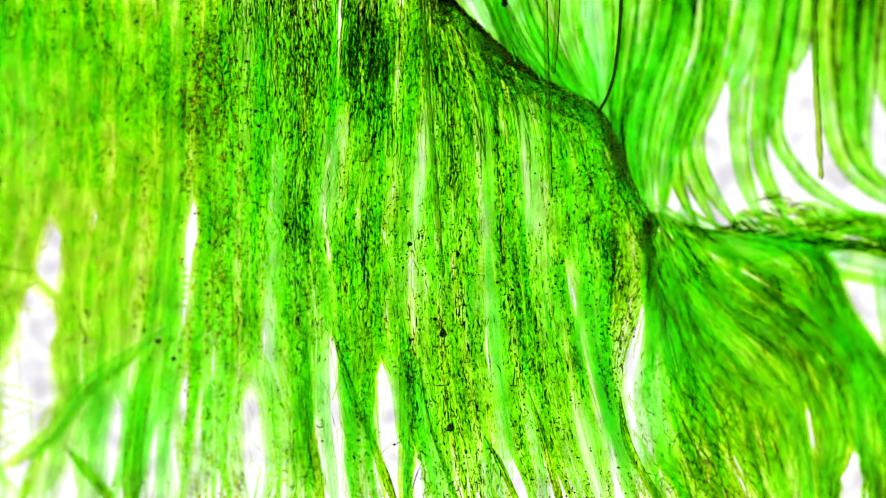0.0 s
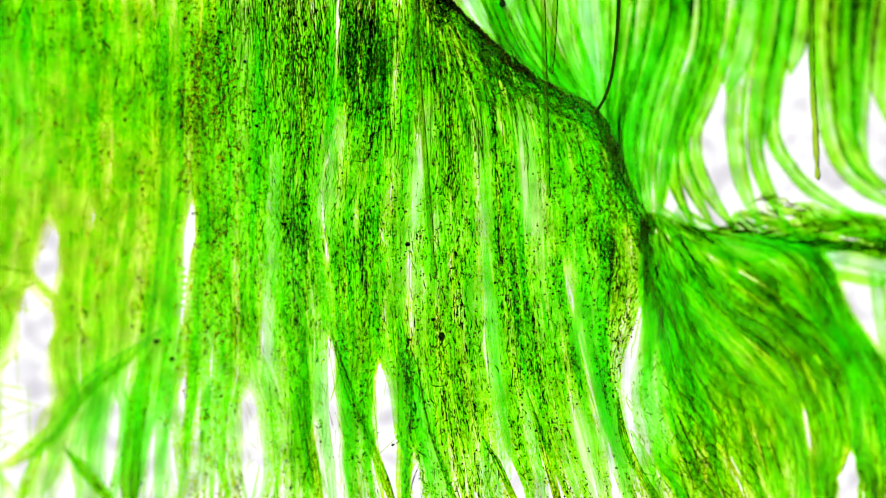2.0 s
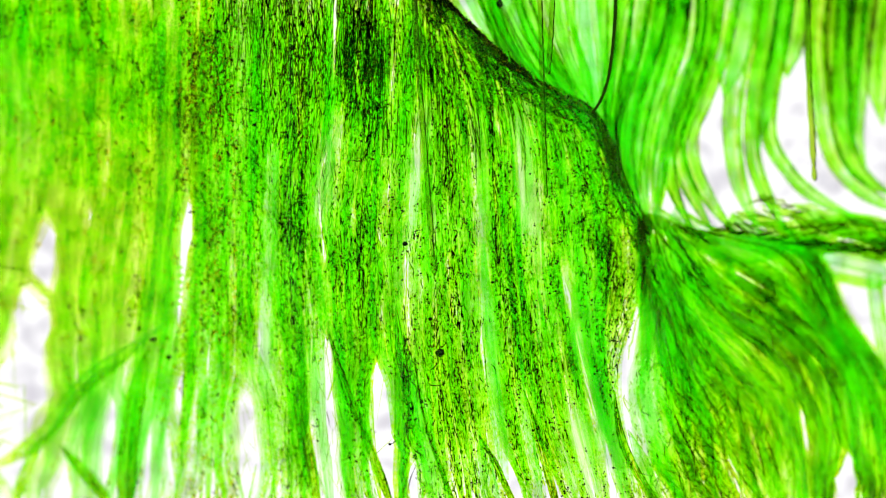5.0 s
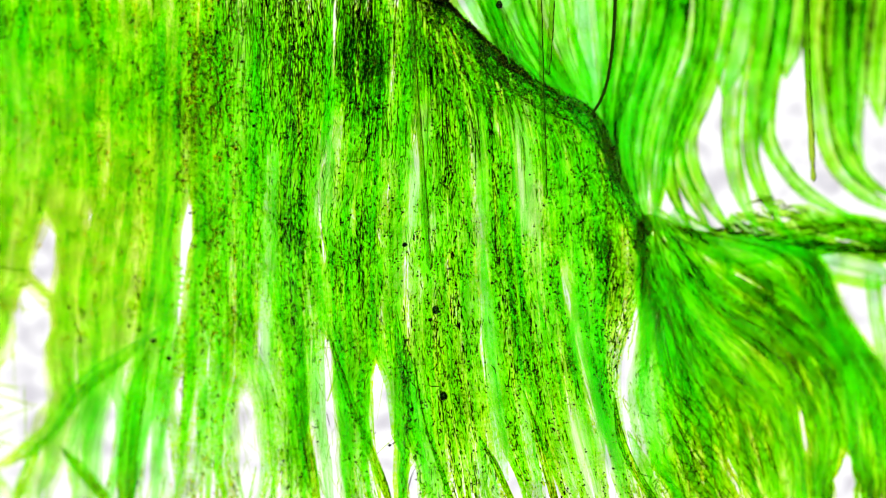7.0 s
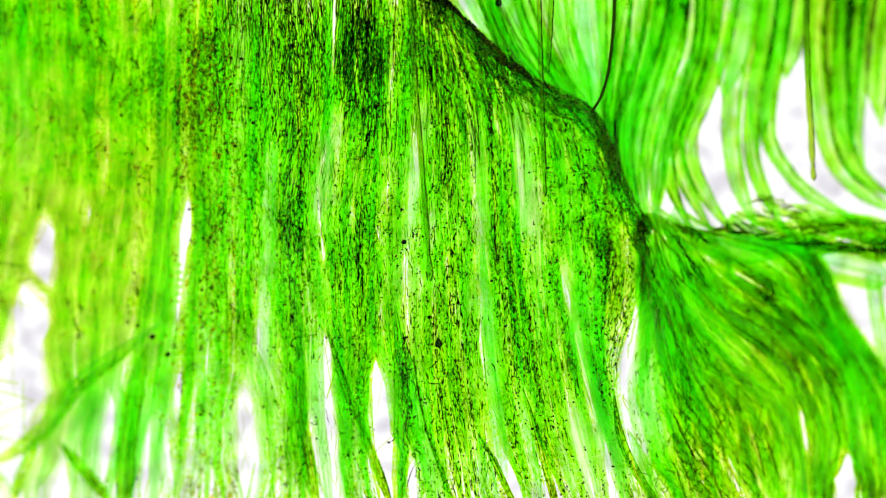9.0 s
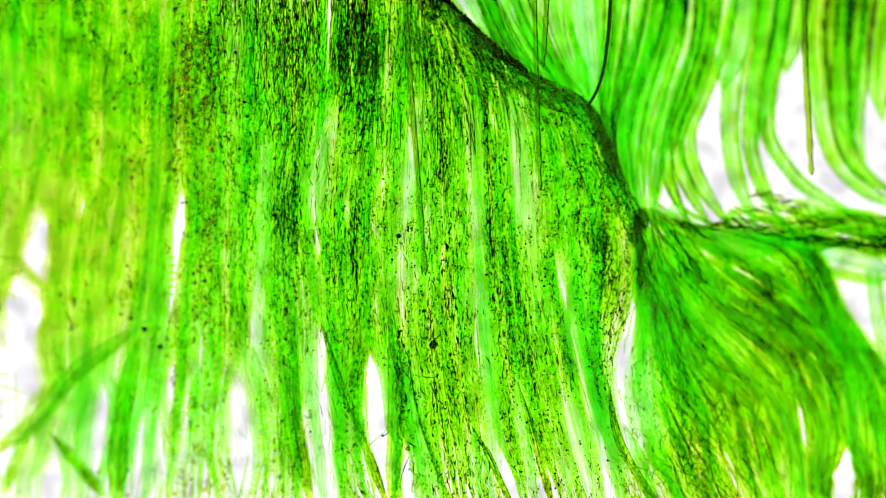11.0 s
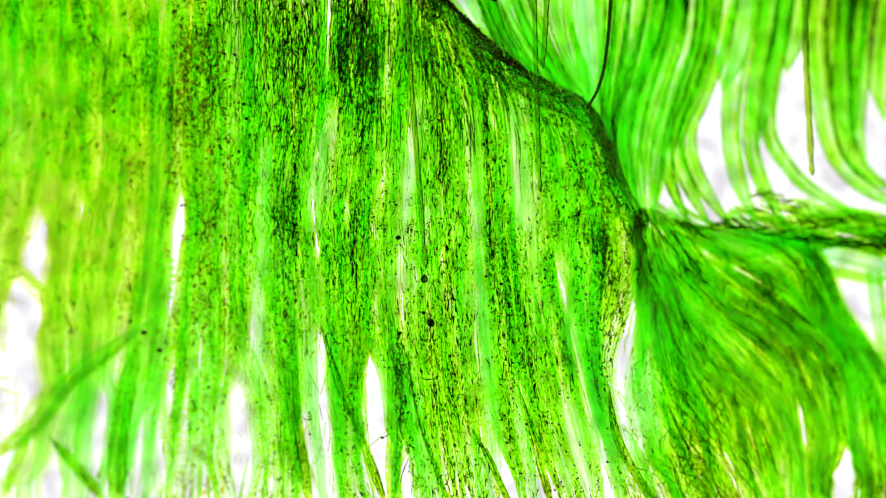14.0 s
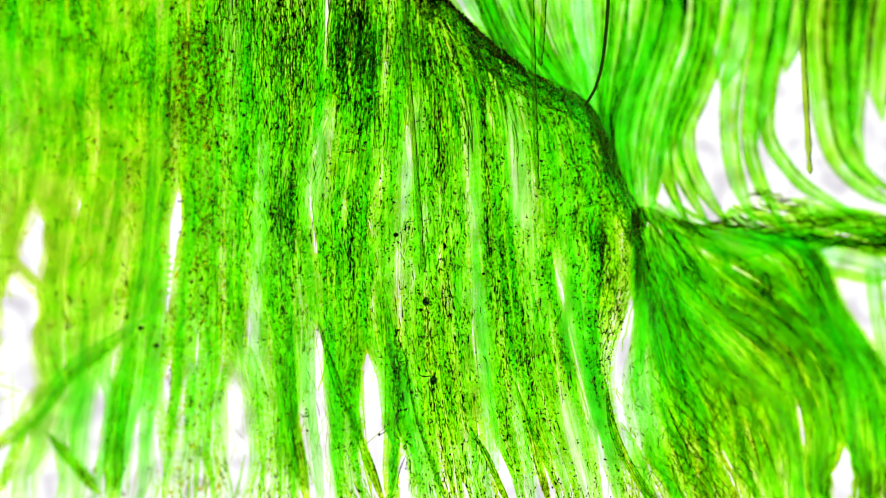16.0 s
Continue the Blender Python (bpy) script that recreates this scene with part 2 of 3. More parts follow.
def patches(uv, spots, base):
    """How dark (0) or pale (1) the moss is: round patches (u, v, ru, rv, by) and long bands (line, width, by)."""
    a = np.full(uv.shape[:-1], float(base))
    for spot in spots:
        if len(spot) == 5:
            u, v, ru, rv, by = spot
            a += by * np.exp(-((uv[..., 0] - u) / ru) ** 2 - ((uv[..., 1] - v) / rv) ** 2)
        else:
            line, wide, by = spot
            us, vs = [p[0] for p in line], [p[1] for p in line]
            off = (uv[..., 0] - np.interp(uv[..., 1], vs, us)) / wide
            end = np.clip((uv[..., 1] - vs[0]) / 45, 0, 1) * np.clip((vs[-1] - uv[..., 1]) / 45, 0, 1)
            a += by * end * np.exp(-off ** 4)
    return a


# Where the moss turns yellowish.
WARM = [(640, 560, 160, 200, 0.08), (1000, 420, 110, 160, 0.03), (140, 280, 240, 330, 0.5),
        (640, 290, 90, 70, 0.14), (1000, 700, 120, 160, 0.04), (1440, 760, 130, 120, 0.25), (1380, 640, 170, 140, 0.16), (1250, 60, 60, 80, 0.06)]
COOL = [(860, 200, 60, 160, -0.1), (720, 720, 60, 120, -0.1), (1160, 720, 50, 110, -0.2), (230, 800, 60, 110, -0.35), (1060, 120, 40, 80, -0.2), (1490, 400, 130, 50, -0.3), (1100, 500, 40, 90, -0.15)]
WARM = WARM + COOL


def streaks(sheet, side, seed, by):
    """Paler and darker bands side by side across a sheet."""
    g = np.random.default_rng(seed)
    out = 0
    for width, amount in ((64, 0.95), (24, 0.5), (9, 0.3)):
        knots = np.arange(-1, sheet.reach[-1] / width + 3)
        out = out + amount * np.interp(side / width, knots, g.uniform(-1, 1, len(knots)))
    return by * out[:, None]


def thinning(gaps, by):
    """The moss grows thin and pale beside a gap."""
    return [((u0 + u1) / 2, (v0 + v1) / 2, 2.0 * wide + 10, abs(v1 - v0) * 0.6, by) for u0, v0, u1, v1, wide in gaps]


def relief(uv, rng_phase):
    """Soft folds of the curtain across its width."""
    u, v = uv[..., 0], uv[..., 1]
    return 0.008 * np.sin(u * 0.055 + 0.004 * v + rng_phase) + 0.006 * np.sin(u * 0.021 - 0.002 * v + 2 * rng_phase)


def locks(owner, sheet, sides, start, end, wide, spots, base, material, rng, nearer=-0.02, jitter=0.012, spread=0.1, sway=3.0, thick=0.14, name="lock", band=0.2):
    """Flat bundles, each a part of its own."""
    count = 26
    uv = sheet.strands(sides, start, end, count, sway, rng)
    x = np.linspace(0, 1, count)
    shape = np.clip(np.minimum(1, 0.12 + x * 6) * np.minimum(1, (1.02 - x) * 4), 0.06, 1)
    half = wide[:, None] / 2 * shape
    uv = sheet.part(uv, half)
    k = lean(uv[..., 0], uv[..., 1]) + nearer + relief(uv, 0.7) + rng.uniform(-jitter, jitter, (len(sides), 1))
    p = put(uv[..., 0], uv[..., 1], k)
    a = patches(uv, spots, base) + rng.uniform(-spread, spread, (len(sides), 1)) + streaks(sheet, sides, 8, band)
    for i in range(len(sides)):
        v, q = tubes(p[i:i + 1], (half[i:i + 1] / STEP * REACH / k[i:i + 1]), thick, 6)
        under(owner, name, mesh_of(name, v, q, material, np.repeat(a[i], 6), np.repeat(patches(uv[i], WARM, 0), 6)))


def threads(owner, sheet, number, length, wide, spots, base, spread, rng, nearer=0.0, sway=2.5, name="filament_fuzz", lo=0.0, hi=1.0, count=11, tilt=0.0, thick=0.5, band=0.2, first=(-0.05, 1.0), crowd=None):
    """Fine threads lying along the sheet, too many to count. Returns their lines and nearness."""
    side = rng.uniform(lo, hi, number) * sheet.reach[-1]
    span = rng.uniform(*length, number)
    start = rng.uniform(*first, number) * (1 - span * 0.5)
    uv = sheet.strands(side, np.clip(start, 0, 1), np.clip(start + span, 0.05, 1), count, sway, rng, tilt)
    half = rng.uniform(*wide, number)[:, None] / 2 * (np.sin(np.pi * np.linspace(0.06, 0.94, count)) ** 0.5)
    if crowd is not None:
        stay = rng.uniform(0, 1, number) < np.clip(crowd - 1.5 * patches(uv[:, count // 2], spots, 0), 0.06, 1)
        uv, half, side, number = uv[stay], half[stay], side[stay], int(stay.sum())
    uv = sheet.part(uv, half)
    k = lean(uv[..., 0], uv[..., 1]) + nearer + relief(uv, 0.7) + rng.uniform(-0.012, 0.02, (number, 1))
    a = patches(uv, spots, base) + spread * (0.45 - 1.8 * rng.uniform(0, 1, (number, 1)) ** 2.6) + streaks(sheet, side, 8, band)
    v, q = tubes(put(uv[..., 0], uv[..., 1], k), half / STEP * REACH / k, thick)
    under(owner, name, mesh_of(name, v, q, mat_thread, np.repeat(a.ravel(), 3), np.repeat(patches(uv, WARM, 0).ravel(), 3)), kind="stuff")
    return uv, k


def grit(owner, uv, k, number, size, material, label, rng):
    """Specks of silt caught among the threads."""
    i, j = rng.integers(0, uv.shape[0], number), rng.integers(0, uv.shape[1], number)
    c = uv[i, j] + rng.uniform(-3, 3, (number, 2))
    kk = k[i, j] + rng.uniform(0.018, 0.03, number)
    at = put(c[:, 0], c[:, 1], kk)
    r = (rng.uniform(size[0], size[1], number) * rng.uniform(0.5, 1, number) / STEP * REACH / kk)
    shape = np.array([(1, 0, 0), (0, 1, 0), (-1, 0, 0), (0, -1, 0), (0, 0, 1), (0, 0, -1)], float)
    v = at[:, None] + shape[None] * (r[:, None] * rng.uniform(0.7, 1.3, (number, 3)))[:, None]
    f = np.array([(0, 1, 4), (1, 2, 4), (2, 3, 4), (3, 0, 4), (1, 0, 5), (2, 1, 5), (3, 2, 5), (0, 3, 5)])
    q = (np.arange(number)[:, None, None] * 6 + f).reshape(-1, 3)
    under(owner, "grit", mesh_of("grit", v.reshape(-1, 3), q, material), label, "stuff")


# ---- setting ----
def slab(name, size, at, material, label):
    bm = bmesh.new()
    bmesh.ops.create_cube(bm, size=1)
    bmesh.ops.scale(bm, vec=size, verts=bm.verts)
    me = bpy.data.meshes.new(name)
    bm.to_mesh(me)
    bm.free()
    me.materials.append(material)
    ob = tagged(new(name, me), label, kind="structure")
    ob.location = at
    return ob


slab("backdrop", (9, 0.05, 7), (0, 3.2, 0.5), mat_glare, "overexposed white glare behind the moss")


def ledge():
    """The rock from which the moss hangs, its underside rising to the back."""
    bm = bmesh.new()
    rows = []
    for side in np.linspace(-0.5, 1.0, 26):
        mid = (side + 0.27) * 0.72 - 0.17
        rows.append([(side, mid + dy, 0.297 * (mid + dy + 0.7) + up + 0.02 * up * noise.noise(Vector((side * 6, dy * 9, up))))
                     for dy, up in ((-0.03, 0.004), (0.12, 0.0), (0.2, 0.2), (0.12, 0.34), (0.0, 0.26))])
    verts = [[bm.verts.new(p) for p in row] for row in rows]
    for a, b in zip(verts, verts[1:]):
        for i in range(5):
            bm.faces.new((a[i], b[i], b[(i + 1) % 5], a[(i + 1) % 5]))
    bm.faces.new(verts[0]), bm.faces.new(verts[-1])
    bmesh.ops.recalc_face_normals(bm, faces=bm.faces)
    me = bpy.data.meshes.new("ledge")
    bm.to_mesh(me)
    bm.free()
    me.materials.append(mat_ground)
    return tagged(new("ledge", me), "pale rock ledge from which the moss hangs", kind="structure")


ledge()
# Unseen pale floor, added to throw light up at the moss.
slab("ground", (60, 60, 0.2), (0, 0, -1.35), mat_ground, "unseen pale ground below the overhang, added to bounce light up")

# ---- front curtain ----
rng = np.random.default_rng(5)
slits = np.random.default_rng(21)
# Open gaps between the hanging locks: from, to, half width.
LEFT_GAPS = [
    (108, 385, 62, 580, 22), (88, 510, 8, 850, 46), (346, 345, 328, 500, 12), (332, 480, 322, 590, 6), (176, 358, 164, 415, 5), (212, 690, 198, 860, 10),
    (276, 740, 262, 990, 9), (380, 595, 374, 690, 5), (328, 655, 318, 740, 5), (128, 810, 100, 1000, 18), (300, 760, 320, 880, 5), (240, 620, 225, 700, 4)]
LOW_GAPS = [
    (438, 670, 462, 900, 22), (592, 580, 602, 1000, 13), (672, 625, 715, 1010, 24), (552, 735, 590, 1010, 15), (734, 800, 752, 1000, 13),
    (896, 795, 960, 1000, 18), (962, 780, 1022, 1000, 15), (1078, 760, 1104, 960, 7), (940, 680, 955, 780, 3.5), (470, 500, 466, 660, 4)]
HIGH_GAPS = [
    (998, 450, 1024, 580, 6), (1024, 580, 1070, 760, 4), (725, 435, 728, 560, 5), (604, -60, 597, 150, 3), (608, 190, 592, 262, 3), (590, 250, 572, 330, 3), (574, 315, 560, 395, 3),
    (748, 240, 740, 310, 2.4), (740, 300, 730, 400, 2.4), (705, 60, 700, 160, 2.5), (570, 330, 585, 480, 3), (924, 200, 930, 350, 3)]
FRONT_GAPS = LEFT_GAPS + LOW_GAPS + HIGH_GAPS
FLAT_GUIDES = [
    [(-60, -80), (-70, 200), (-90, 450), (-130, 700), (-190, 960)],
    [(120, -80), (125, 200), (110, 420), (95, 650), (80, 960)],
    [(330, -80), (322, 200), (312, 450), (285, 650), (245, 960)],
    [(490, -80), (492, 200), (490, 450), (505, 650), (522, 960)],
    [(605, -80), (598, 150), (578, 380), (590, 600), (615, 960)],
    [(735, -80), (725, 200), (718, 450), (724, 650), (750, 960)]]
RIDGE_GUIDES = [
    [(765, -50), (805, 65), (842, 200), (858, 480), (878, 700), (930, 960)],
    [(800, -5), (893, 120), (938, 250), (952, 480), (985, 700), (1050, 960)],
    [(840, 42), (975, 162), (1028, 290), (1040, 480), (1062, 680), (1125, 960)],
    [(880, 100), (1054, 202), (1090, 320), (1098, 470), (1083, 650), (1145, 960)],
    [(905, 118), (1066, 197), (1118, 340), (1160, 420), (1135, 550), (1104, 650), (1116, 780), (1175, 960)]]
FRONT_GUIDES = FLAT_GUIDES + RIDGE_GUIDES
SLITS = []
for _ in range(110):
    u, v, long = slits.uniform(470, 1080), slits.uniform(-20, 640), slits.uniform(18, 60)
    SLITS.append((u, v, u + slits.uniform(-5, 5) + 0.04 * (u - 700) * long / 60, v + long, slits.uniform(1.0, 2.2)))
front = Sheet(FRONT_GUIDES, FRONT_GAPS + SLITS)
# Darker moss along the ridge and in long olive bands, paler moss between.
DARK_BANDS = [
    ([(528, -60), (526, 300), (530, 600), (552, 800), (580, 960)], 24, -0.12), ([(850, 40), (872, 150), (882, 320), (892, 520)], 9, -0.29),
    ([(912, 330), (916, 600), (930, 900)], 7, -0.18), ([(950, 600), (975, 780), (1000, 900)], 14, -0.18), ([(1075, 400), (1098, 500), (1112, 640)], 24, -0.26), ([(985, 420), (1010, 600), (1050, 760)], 9, -0.21),
    ([(1030, 220), (1044, 330), (1050, 520)], 12, -0.18), ([(722, 560), (724, 720), (722, 960)], 15, -0.31), ([(800, 120), (812, 420), (826, 760)], 10, -0.13),
    ([(645, 330), (642, 560), (655, 760)], 14, -0.10), ([(770, 520), (790, 700), (830, 930)], 12, -0.18), ([(396, 30), (398, 260)], 20, -0.10)]
PALE_BANDS = [
    ([(492, 250), (484, 480), (480, 680)], 14, 0.34), ([(862, 170), (866, 420), (878, 620), (900, 860)], 15, 0.39), ([(920, 180), (934, 260), (944, 430)], 17, 0.55),
    ([(1004, 440), (1030, 600), (1080, 780), (1120, 940)], 12, 0.31), ([(604, -60), (594, 160)], 9, 0.52), ([(612, 180), (590, 300), (564, 420)], 13, 0.52),
    ([(770, 140), (752, 280), (732, 420)], 11, 0.44), ([(575, 640), (590, 800), (600, 960)], 24, 0.39), ([(1018, 690), (1060, 900)], 22, 0.18),
    ([(700, 650), (690, 760)], 12, 0.26), ([(960, 300), (968, 560), (985, 720)], 10, 0.16), ([(318, 20), (326, 180)], 14, 0.26)]
FRONT_PALENESS = DARK_BANDS + PALE_BANDS + thinning(FRONT_GAPS, 0.16) + [
    (660, 105, 115, 90, -0.21), (440, 90, 45, 150, 0.2), (745, 60, 60, 110, -0.08), (300, 170, 120, 75, -0.16), (80, 20, 170, 80, -0.2), (150, 370, 230, 130, 0.14), (170, 780, 260, 200, 0.34),
    (900, 150, 70, 40, -0.08), (1000, 215, 70, 45, -0.1), (1080, 330, 36, 100, -0.24), (1120, 430, 45, 80, -0.18), (1106, 760, 24, 200, 0.14),
    (560, 740, 130, 160, 0.14), (1045, 790, 50, 110, 0.12), (620, 300, 60, 80, 0.1), (920, 560, 40, 90, -0.1), (230, 500, 90, 120, -0.02)]
curtain = thing("moss_curtain", "bright green wet moss curtain hanging in fine threads", "moss", "moss curtains")
whole = front.reach[-1]
# A pale backing, then two layers of overlapping locks, then long ribbons of differing tone.
sides = np.linspace(0.01, 0.95, 46) * whole
locks(curtain, front, sides, np.zeros(46), np.ones(46), rng.uniform(30, 46, 46), FRONT_PALENESS, 0.97, mat_lock, rng, -0.034, band=0.06)
for layer, near in ((0, -0.026), (1, -0.018)):
    many = 104
    sides = (np.arange(many) + rng.uniform(0.1, 0.9, many)) * whole / many
    top = np.interp(sides / whole, (0.64, 0.72, 0.8, 0.9, 1.0), (0.0, 0.09, 0.14, 0.2, 0.34)) * rng.uniform(0.4, 1.15, many)
    tip = np.where((sides > 0.965 * whole) & (rng.uniform(0, 1, many) < 0.6), rng.uniform(0.45, 0.6, many), rng.uniform(0.96, 1.0, many))
    for soft_side in (True, False):
        on = (sides < 0.3 * whole) == soft_side
        locks(curtain, front, sides[on], top[on], tip[on], rng.uniform(14, 30, on.sum()), FRONT_PALENESS, 0.91 + 0.03 * layer, mat_soft if soft_side else mat_lock, rng, near,
              spread=0.18, sway=10.0 if soft_side else 3.0, band=0.18)
sides = np.linspace(0.9, 0.995, 14) * whole
locks(curtain, front, sides, rng.uniform(0.1, 0.2, 14), rng.uniform(0.6, 1.0, 14), rng.uniform(20, 30, 14), FRONT_PALENESS, 0.92, mat_lock, rng, -0.03, 0.006, 0.08, 4.0, band=0.05)
many = 110
sides = rng.uniform(0.3, 0.97, many) * whole
top = rng.uniform(0.0, 0.6, many)
locks(curtain, front, sides, top, np.minimum(1, top + rng.uniform(0.2, 0.6, many)), rng.uniform(5, 18, many), FRONT_PALENESS, 0.8, mat_lock, rng, -0.01, 0.006, 0.3, 2.0, name="ribbon", band=0.1)
sides = np.linspace(0.005, 0.33, 22) * whole
locks(curtain, front, sides, np.zeros(22), rng.uniform(0.45, 0.75, 22), rng.uniform(44, 64, 22), FRONT_PALENESS, 0.97, mat_soft, rng, -0.03, 0.006, 0.05, 8.0, band=0.05)
many = 26
sides = rng.uniform(0.02, 0.34, many) * whole
top = rng.uniform(0.0, 0.6, many)
locks(curtain, front, sides, top, np.minimum(1, top + rng.uniform(0.2, 0.5, many)), rng.uniform(14, 36, many), FRONT_PALENESS, 0.9, mat_soft, rng, -0.01, 0.006, 0.12, 6.0, name="ribbon", band=0.1)
threads(curtain, front, 380, (0.08, 0.3), (1.4, 3.4), FRONT_PALENESS, 0.8, 0.14, rng, -0.006, tilt=3.0, thick=0.25, lo=0.3, crowd=0.7)
right, kr = threads(curtain, front, 11000, (0.006, 0.04), (0.9, 2.2), FRONT_PALENESS, 0.68, 0.34, rng, 0.0, count=6, tilt=1.2, lo=0.33, crowd=0.6)
left, kl = threads(curtain, front, 900, (0.01, 0.04), (2.0, 6.0), FRONT_PALENESS, 0.72, 0.2, rng, 0.0, count=6, tilt=6.0, hi=0.3, crowd=0.7)
uv, k = np.concatenate([right, left]), np.concatenate([kr, kl])
threads(curtain, front, 26000, (0.004, 0.018), (1.6, 3.6), FRONT_PALENESS, 0.40, 0.28, rng, 0.004, sway=1.0, count=4, tilt=1.0, lo=0.39, crowd=0.5)
threads(curtain, front, 3200, (0.004, 0.014), (1.2, 2.6), FRONT_PALENESS, 0.36, 0.26, rng, 0.004, sway=1.0, count=4, tilt=1.5, lo=0.26, hi=0.41, crowd=0.45)
threads(curtain, front, 350, (0.004, 0.010), (2.0, 5.0), FRONT_PALENESS, 0.56, 0.24, rng, 0.004, count=4, tilt=6.0, hi=0.31, crowd=0.6)
for low in (0.12, 0.2, 0.27):
    threads(curtain, front, 420, (0.01, 0.06), (1.0, 2.4), [], 0.38, 0.25, rng, 0.006, count=5, tilt=2.5, lo=0.41, hi=0.63, first=(0.0, low), sway=1.2)
threads(curtain, front, 900, (0.02, 0.12), (1.0, 2.8), [], 0.44, 0.3, rng, 0.008, count=6, tilt=2.0, lo=0.62, hi=1.0, first=(0.0, 0.3))
mid = uv[:, 0, 0] > 430
grit(curtain, uv[mid], k[mid], 11000, (0.9, 2.5), mat_grit, "dark silt specks", rng)
grit(curtain, uv[~mid], k[~mid], 4200, (0.9, 3.0), mat_grit, "dark silt specks", rng)
grit(curtain, uv[~mid], k[~mid], 2600, (1.6, 5.0), mat_ochre, "ochre yellow silt specks", rng)
grit(curtain, uv[mid], k[mid], 1500, (1.2, 3.0), mat_ochre, "ochre yellow silt specks", rng)
loose = Sheet(FRONT_GUIDES)
threads(curtain, loose, 160, (0.05, 0.2), (0.8, 1.6), FRONT_PALENESS, 0.6, 0.3, rng, -0.01, tilt=14.0)
threads(curtain, loose, 900, (0.004, 0.02), (1.0, 2.0), [], 0.42, 0.3, rng, 0.002, tilt=2.0, lo=0.48, hi=0.66, first=(0.0, 0.5), count=4)
threads(curtain, loose, 260, (0.01, 0.05), (0.9, 1.8), [], 0.5, 0.25, rng, 0.004, tilt=3.0, lo=0.45, hi=0.62, first=(0.0, 0.5), count=6)
threads(curtain, loose, 420, (0.01, 0.06), (0.8, 1.6), [], 0.6, 0.25, rng, 0.004, tilt=5.0, lo=0.36, hi=0.62, first=(0.62, 1.0), count=6)
threads(curtain, loose, 70, (0.008, 0.03), (2, 6), [], 0.6, 0.2, rng, -0.02, tilt=26.0, thick=0.3, hi=0.13, first=(0.5, 0.9), count=6)
threads(curtain, loose, 150, (0.06, 0.25), (2, 8), [], 1.0, 0.1, rng, -0.03, tilt=8.0, thick=0.1)

# ---- back curtain ----
back = Sheet([
    [(810, -80), (850, 10), (900, 90), (960, 150), (1060, 215)],
    [(900, -80), (940, 50), (1000, 140), (1060, 215), (1105, 320)],
    [(1010, -80), (1030, 60), (1060, 160), (1088, 265), (1150, 400)],
    [(1100, -80), (1095, 80), (1090, 200), (1120, 330), (1180, 430)],
    [(1200, -80), (1150, 100), (1108, 230), (1132, 345), (1210, 450)],
    [(1240, -80), (1200, 80), (1140, 230), (1160, 350), (1230, 450)]])
curtain_back = thing("moss_curtain", "smooth pale green moss blades curving down behind the ridge", "moss", "moss curtains")
sides = np.linspace(0.04, 0.97, 16) * back.reach[-1]
locks(curtain_back, back, sides, np.zeros(16), rng.uniform(0.7, 0.95, 16), rng.uniform(30, 46, 16), [], 0.93, mat_blade, rng, -0.11, 0.01, 0.06, 2.0, 0.2, "blade", 0.05)
threads(curtain_back, back, 150, (0.15, 0.5), (1.4, 3.6), [], 0.5, 0.3, rng, -0.07, thick=0.2, tilt=5.0, hi=0.9)


def crescent(owner, points, wide, tone, near=-0.085, flare=True):
    """One curved blade: a pale body, shade painted along its edges, a lit strip and fine ribs along it."""
    line = smooth_line(points, 30)
    across = np.gradient(line, axis=0)
    across = np.stack([across[:, 1], -across[:, 0]], -1) / np.linalg.norm(across, axis=1)[:, None]
    spread = np.interp(line[:, 1], (-80, 120, 260, 420), (1.5, 1.3, 1.1, 0.9)) if flare else np.ones(30)
    taper = (spread * np.clip(np.linspace(4.5, 0.04, 30), 0, 1))[:, None]
    body = None
    # Darker and paler strips paint the blade's shaded edges and lit side.
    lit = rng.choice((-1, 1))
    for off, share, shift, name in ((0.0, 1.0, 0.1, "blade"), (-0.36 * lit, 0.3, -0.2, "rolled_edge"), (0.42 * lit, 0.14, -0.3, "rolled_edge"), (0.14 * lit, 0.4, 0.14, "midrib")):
        strip = (line + across * off * wide * taper)[None]
        k = lean(strip[..., 0], strip[..., 1]) + near + 0.004 * (body is not None)
        half = (share * wide / 2 * taper[:, 0])[None]
        v, q = tubes(put(strip[..., 0], strip[..., 1], k), half / STEP * REACH / k, 0.16, 6)
        # The spot at (1215, 10) paints in the shade where the blades converge.
        a = patches(strip[0], [(1530, 10, 130, 120, -0.32), (1215, 10, 50, 70, -0.25), (1150, 440, 90, 40, -0.1), (1320, 120, 40, 90, 0.12)], tone + shift + rng.uniform(-0.05, 0.05))
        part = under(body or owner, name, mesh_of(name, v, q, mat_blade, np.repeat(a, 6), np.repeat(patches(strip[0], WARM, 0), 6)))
        body = body or part
    bundle = Sheet([line[::4] - across[::4] * 0.45 * wide * taper[::4], line[::4] + across[::4] * 0.45 * wide * taper[::4]])
    threads(body, bundle, int(0.3 * wide), (0.2, 0.7), (1.2, 3.0), [], tone - 0.05, 0.26, rng, near + 0.012, sway=0.4, thick=0.2, band=0.1)


# The fan of blades that dips behind the ridge.
crescent(curtain_back, [(800, -80), (835, 0), (872, 60), (915, 125)], 34, 0.92)
crescent(curtain_back, [(850, -80), (874, 0), (900, 70), (945, 140)], 24, 0.48)
crescent(curtain_back, [(880, -80), (905, 0), (945, 80), (1010, 165)], 38, 0.90)
crescent(curtain_back, [(930, -80), (945, 20), (985, 110), (1040, 185)], 30, 0.72)
crescent(curtain_back, [(985, -80), (1000, 20), (1025, 100), (1062, 195)], 32, 0.78)
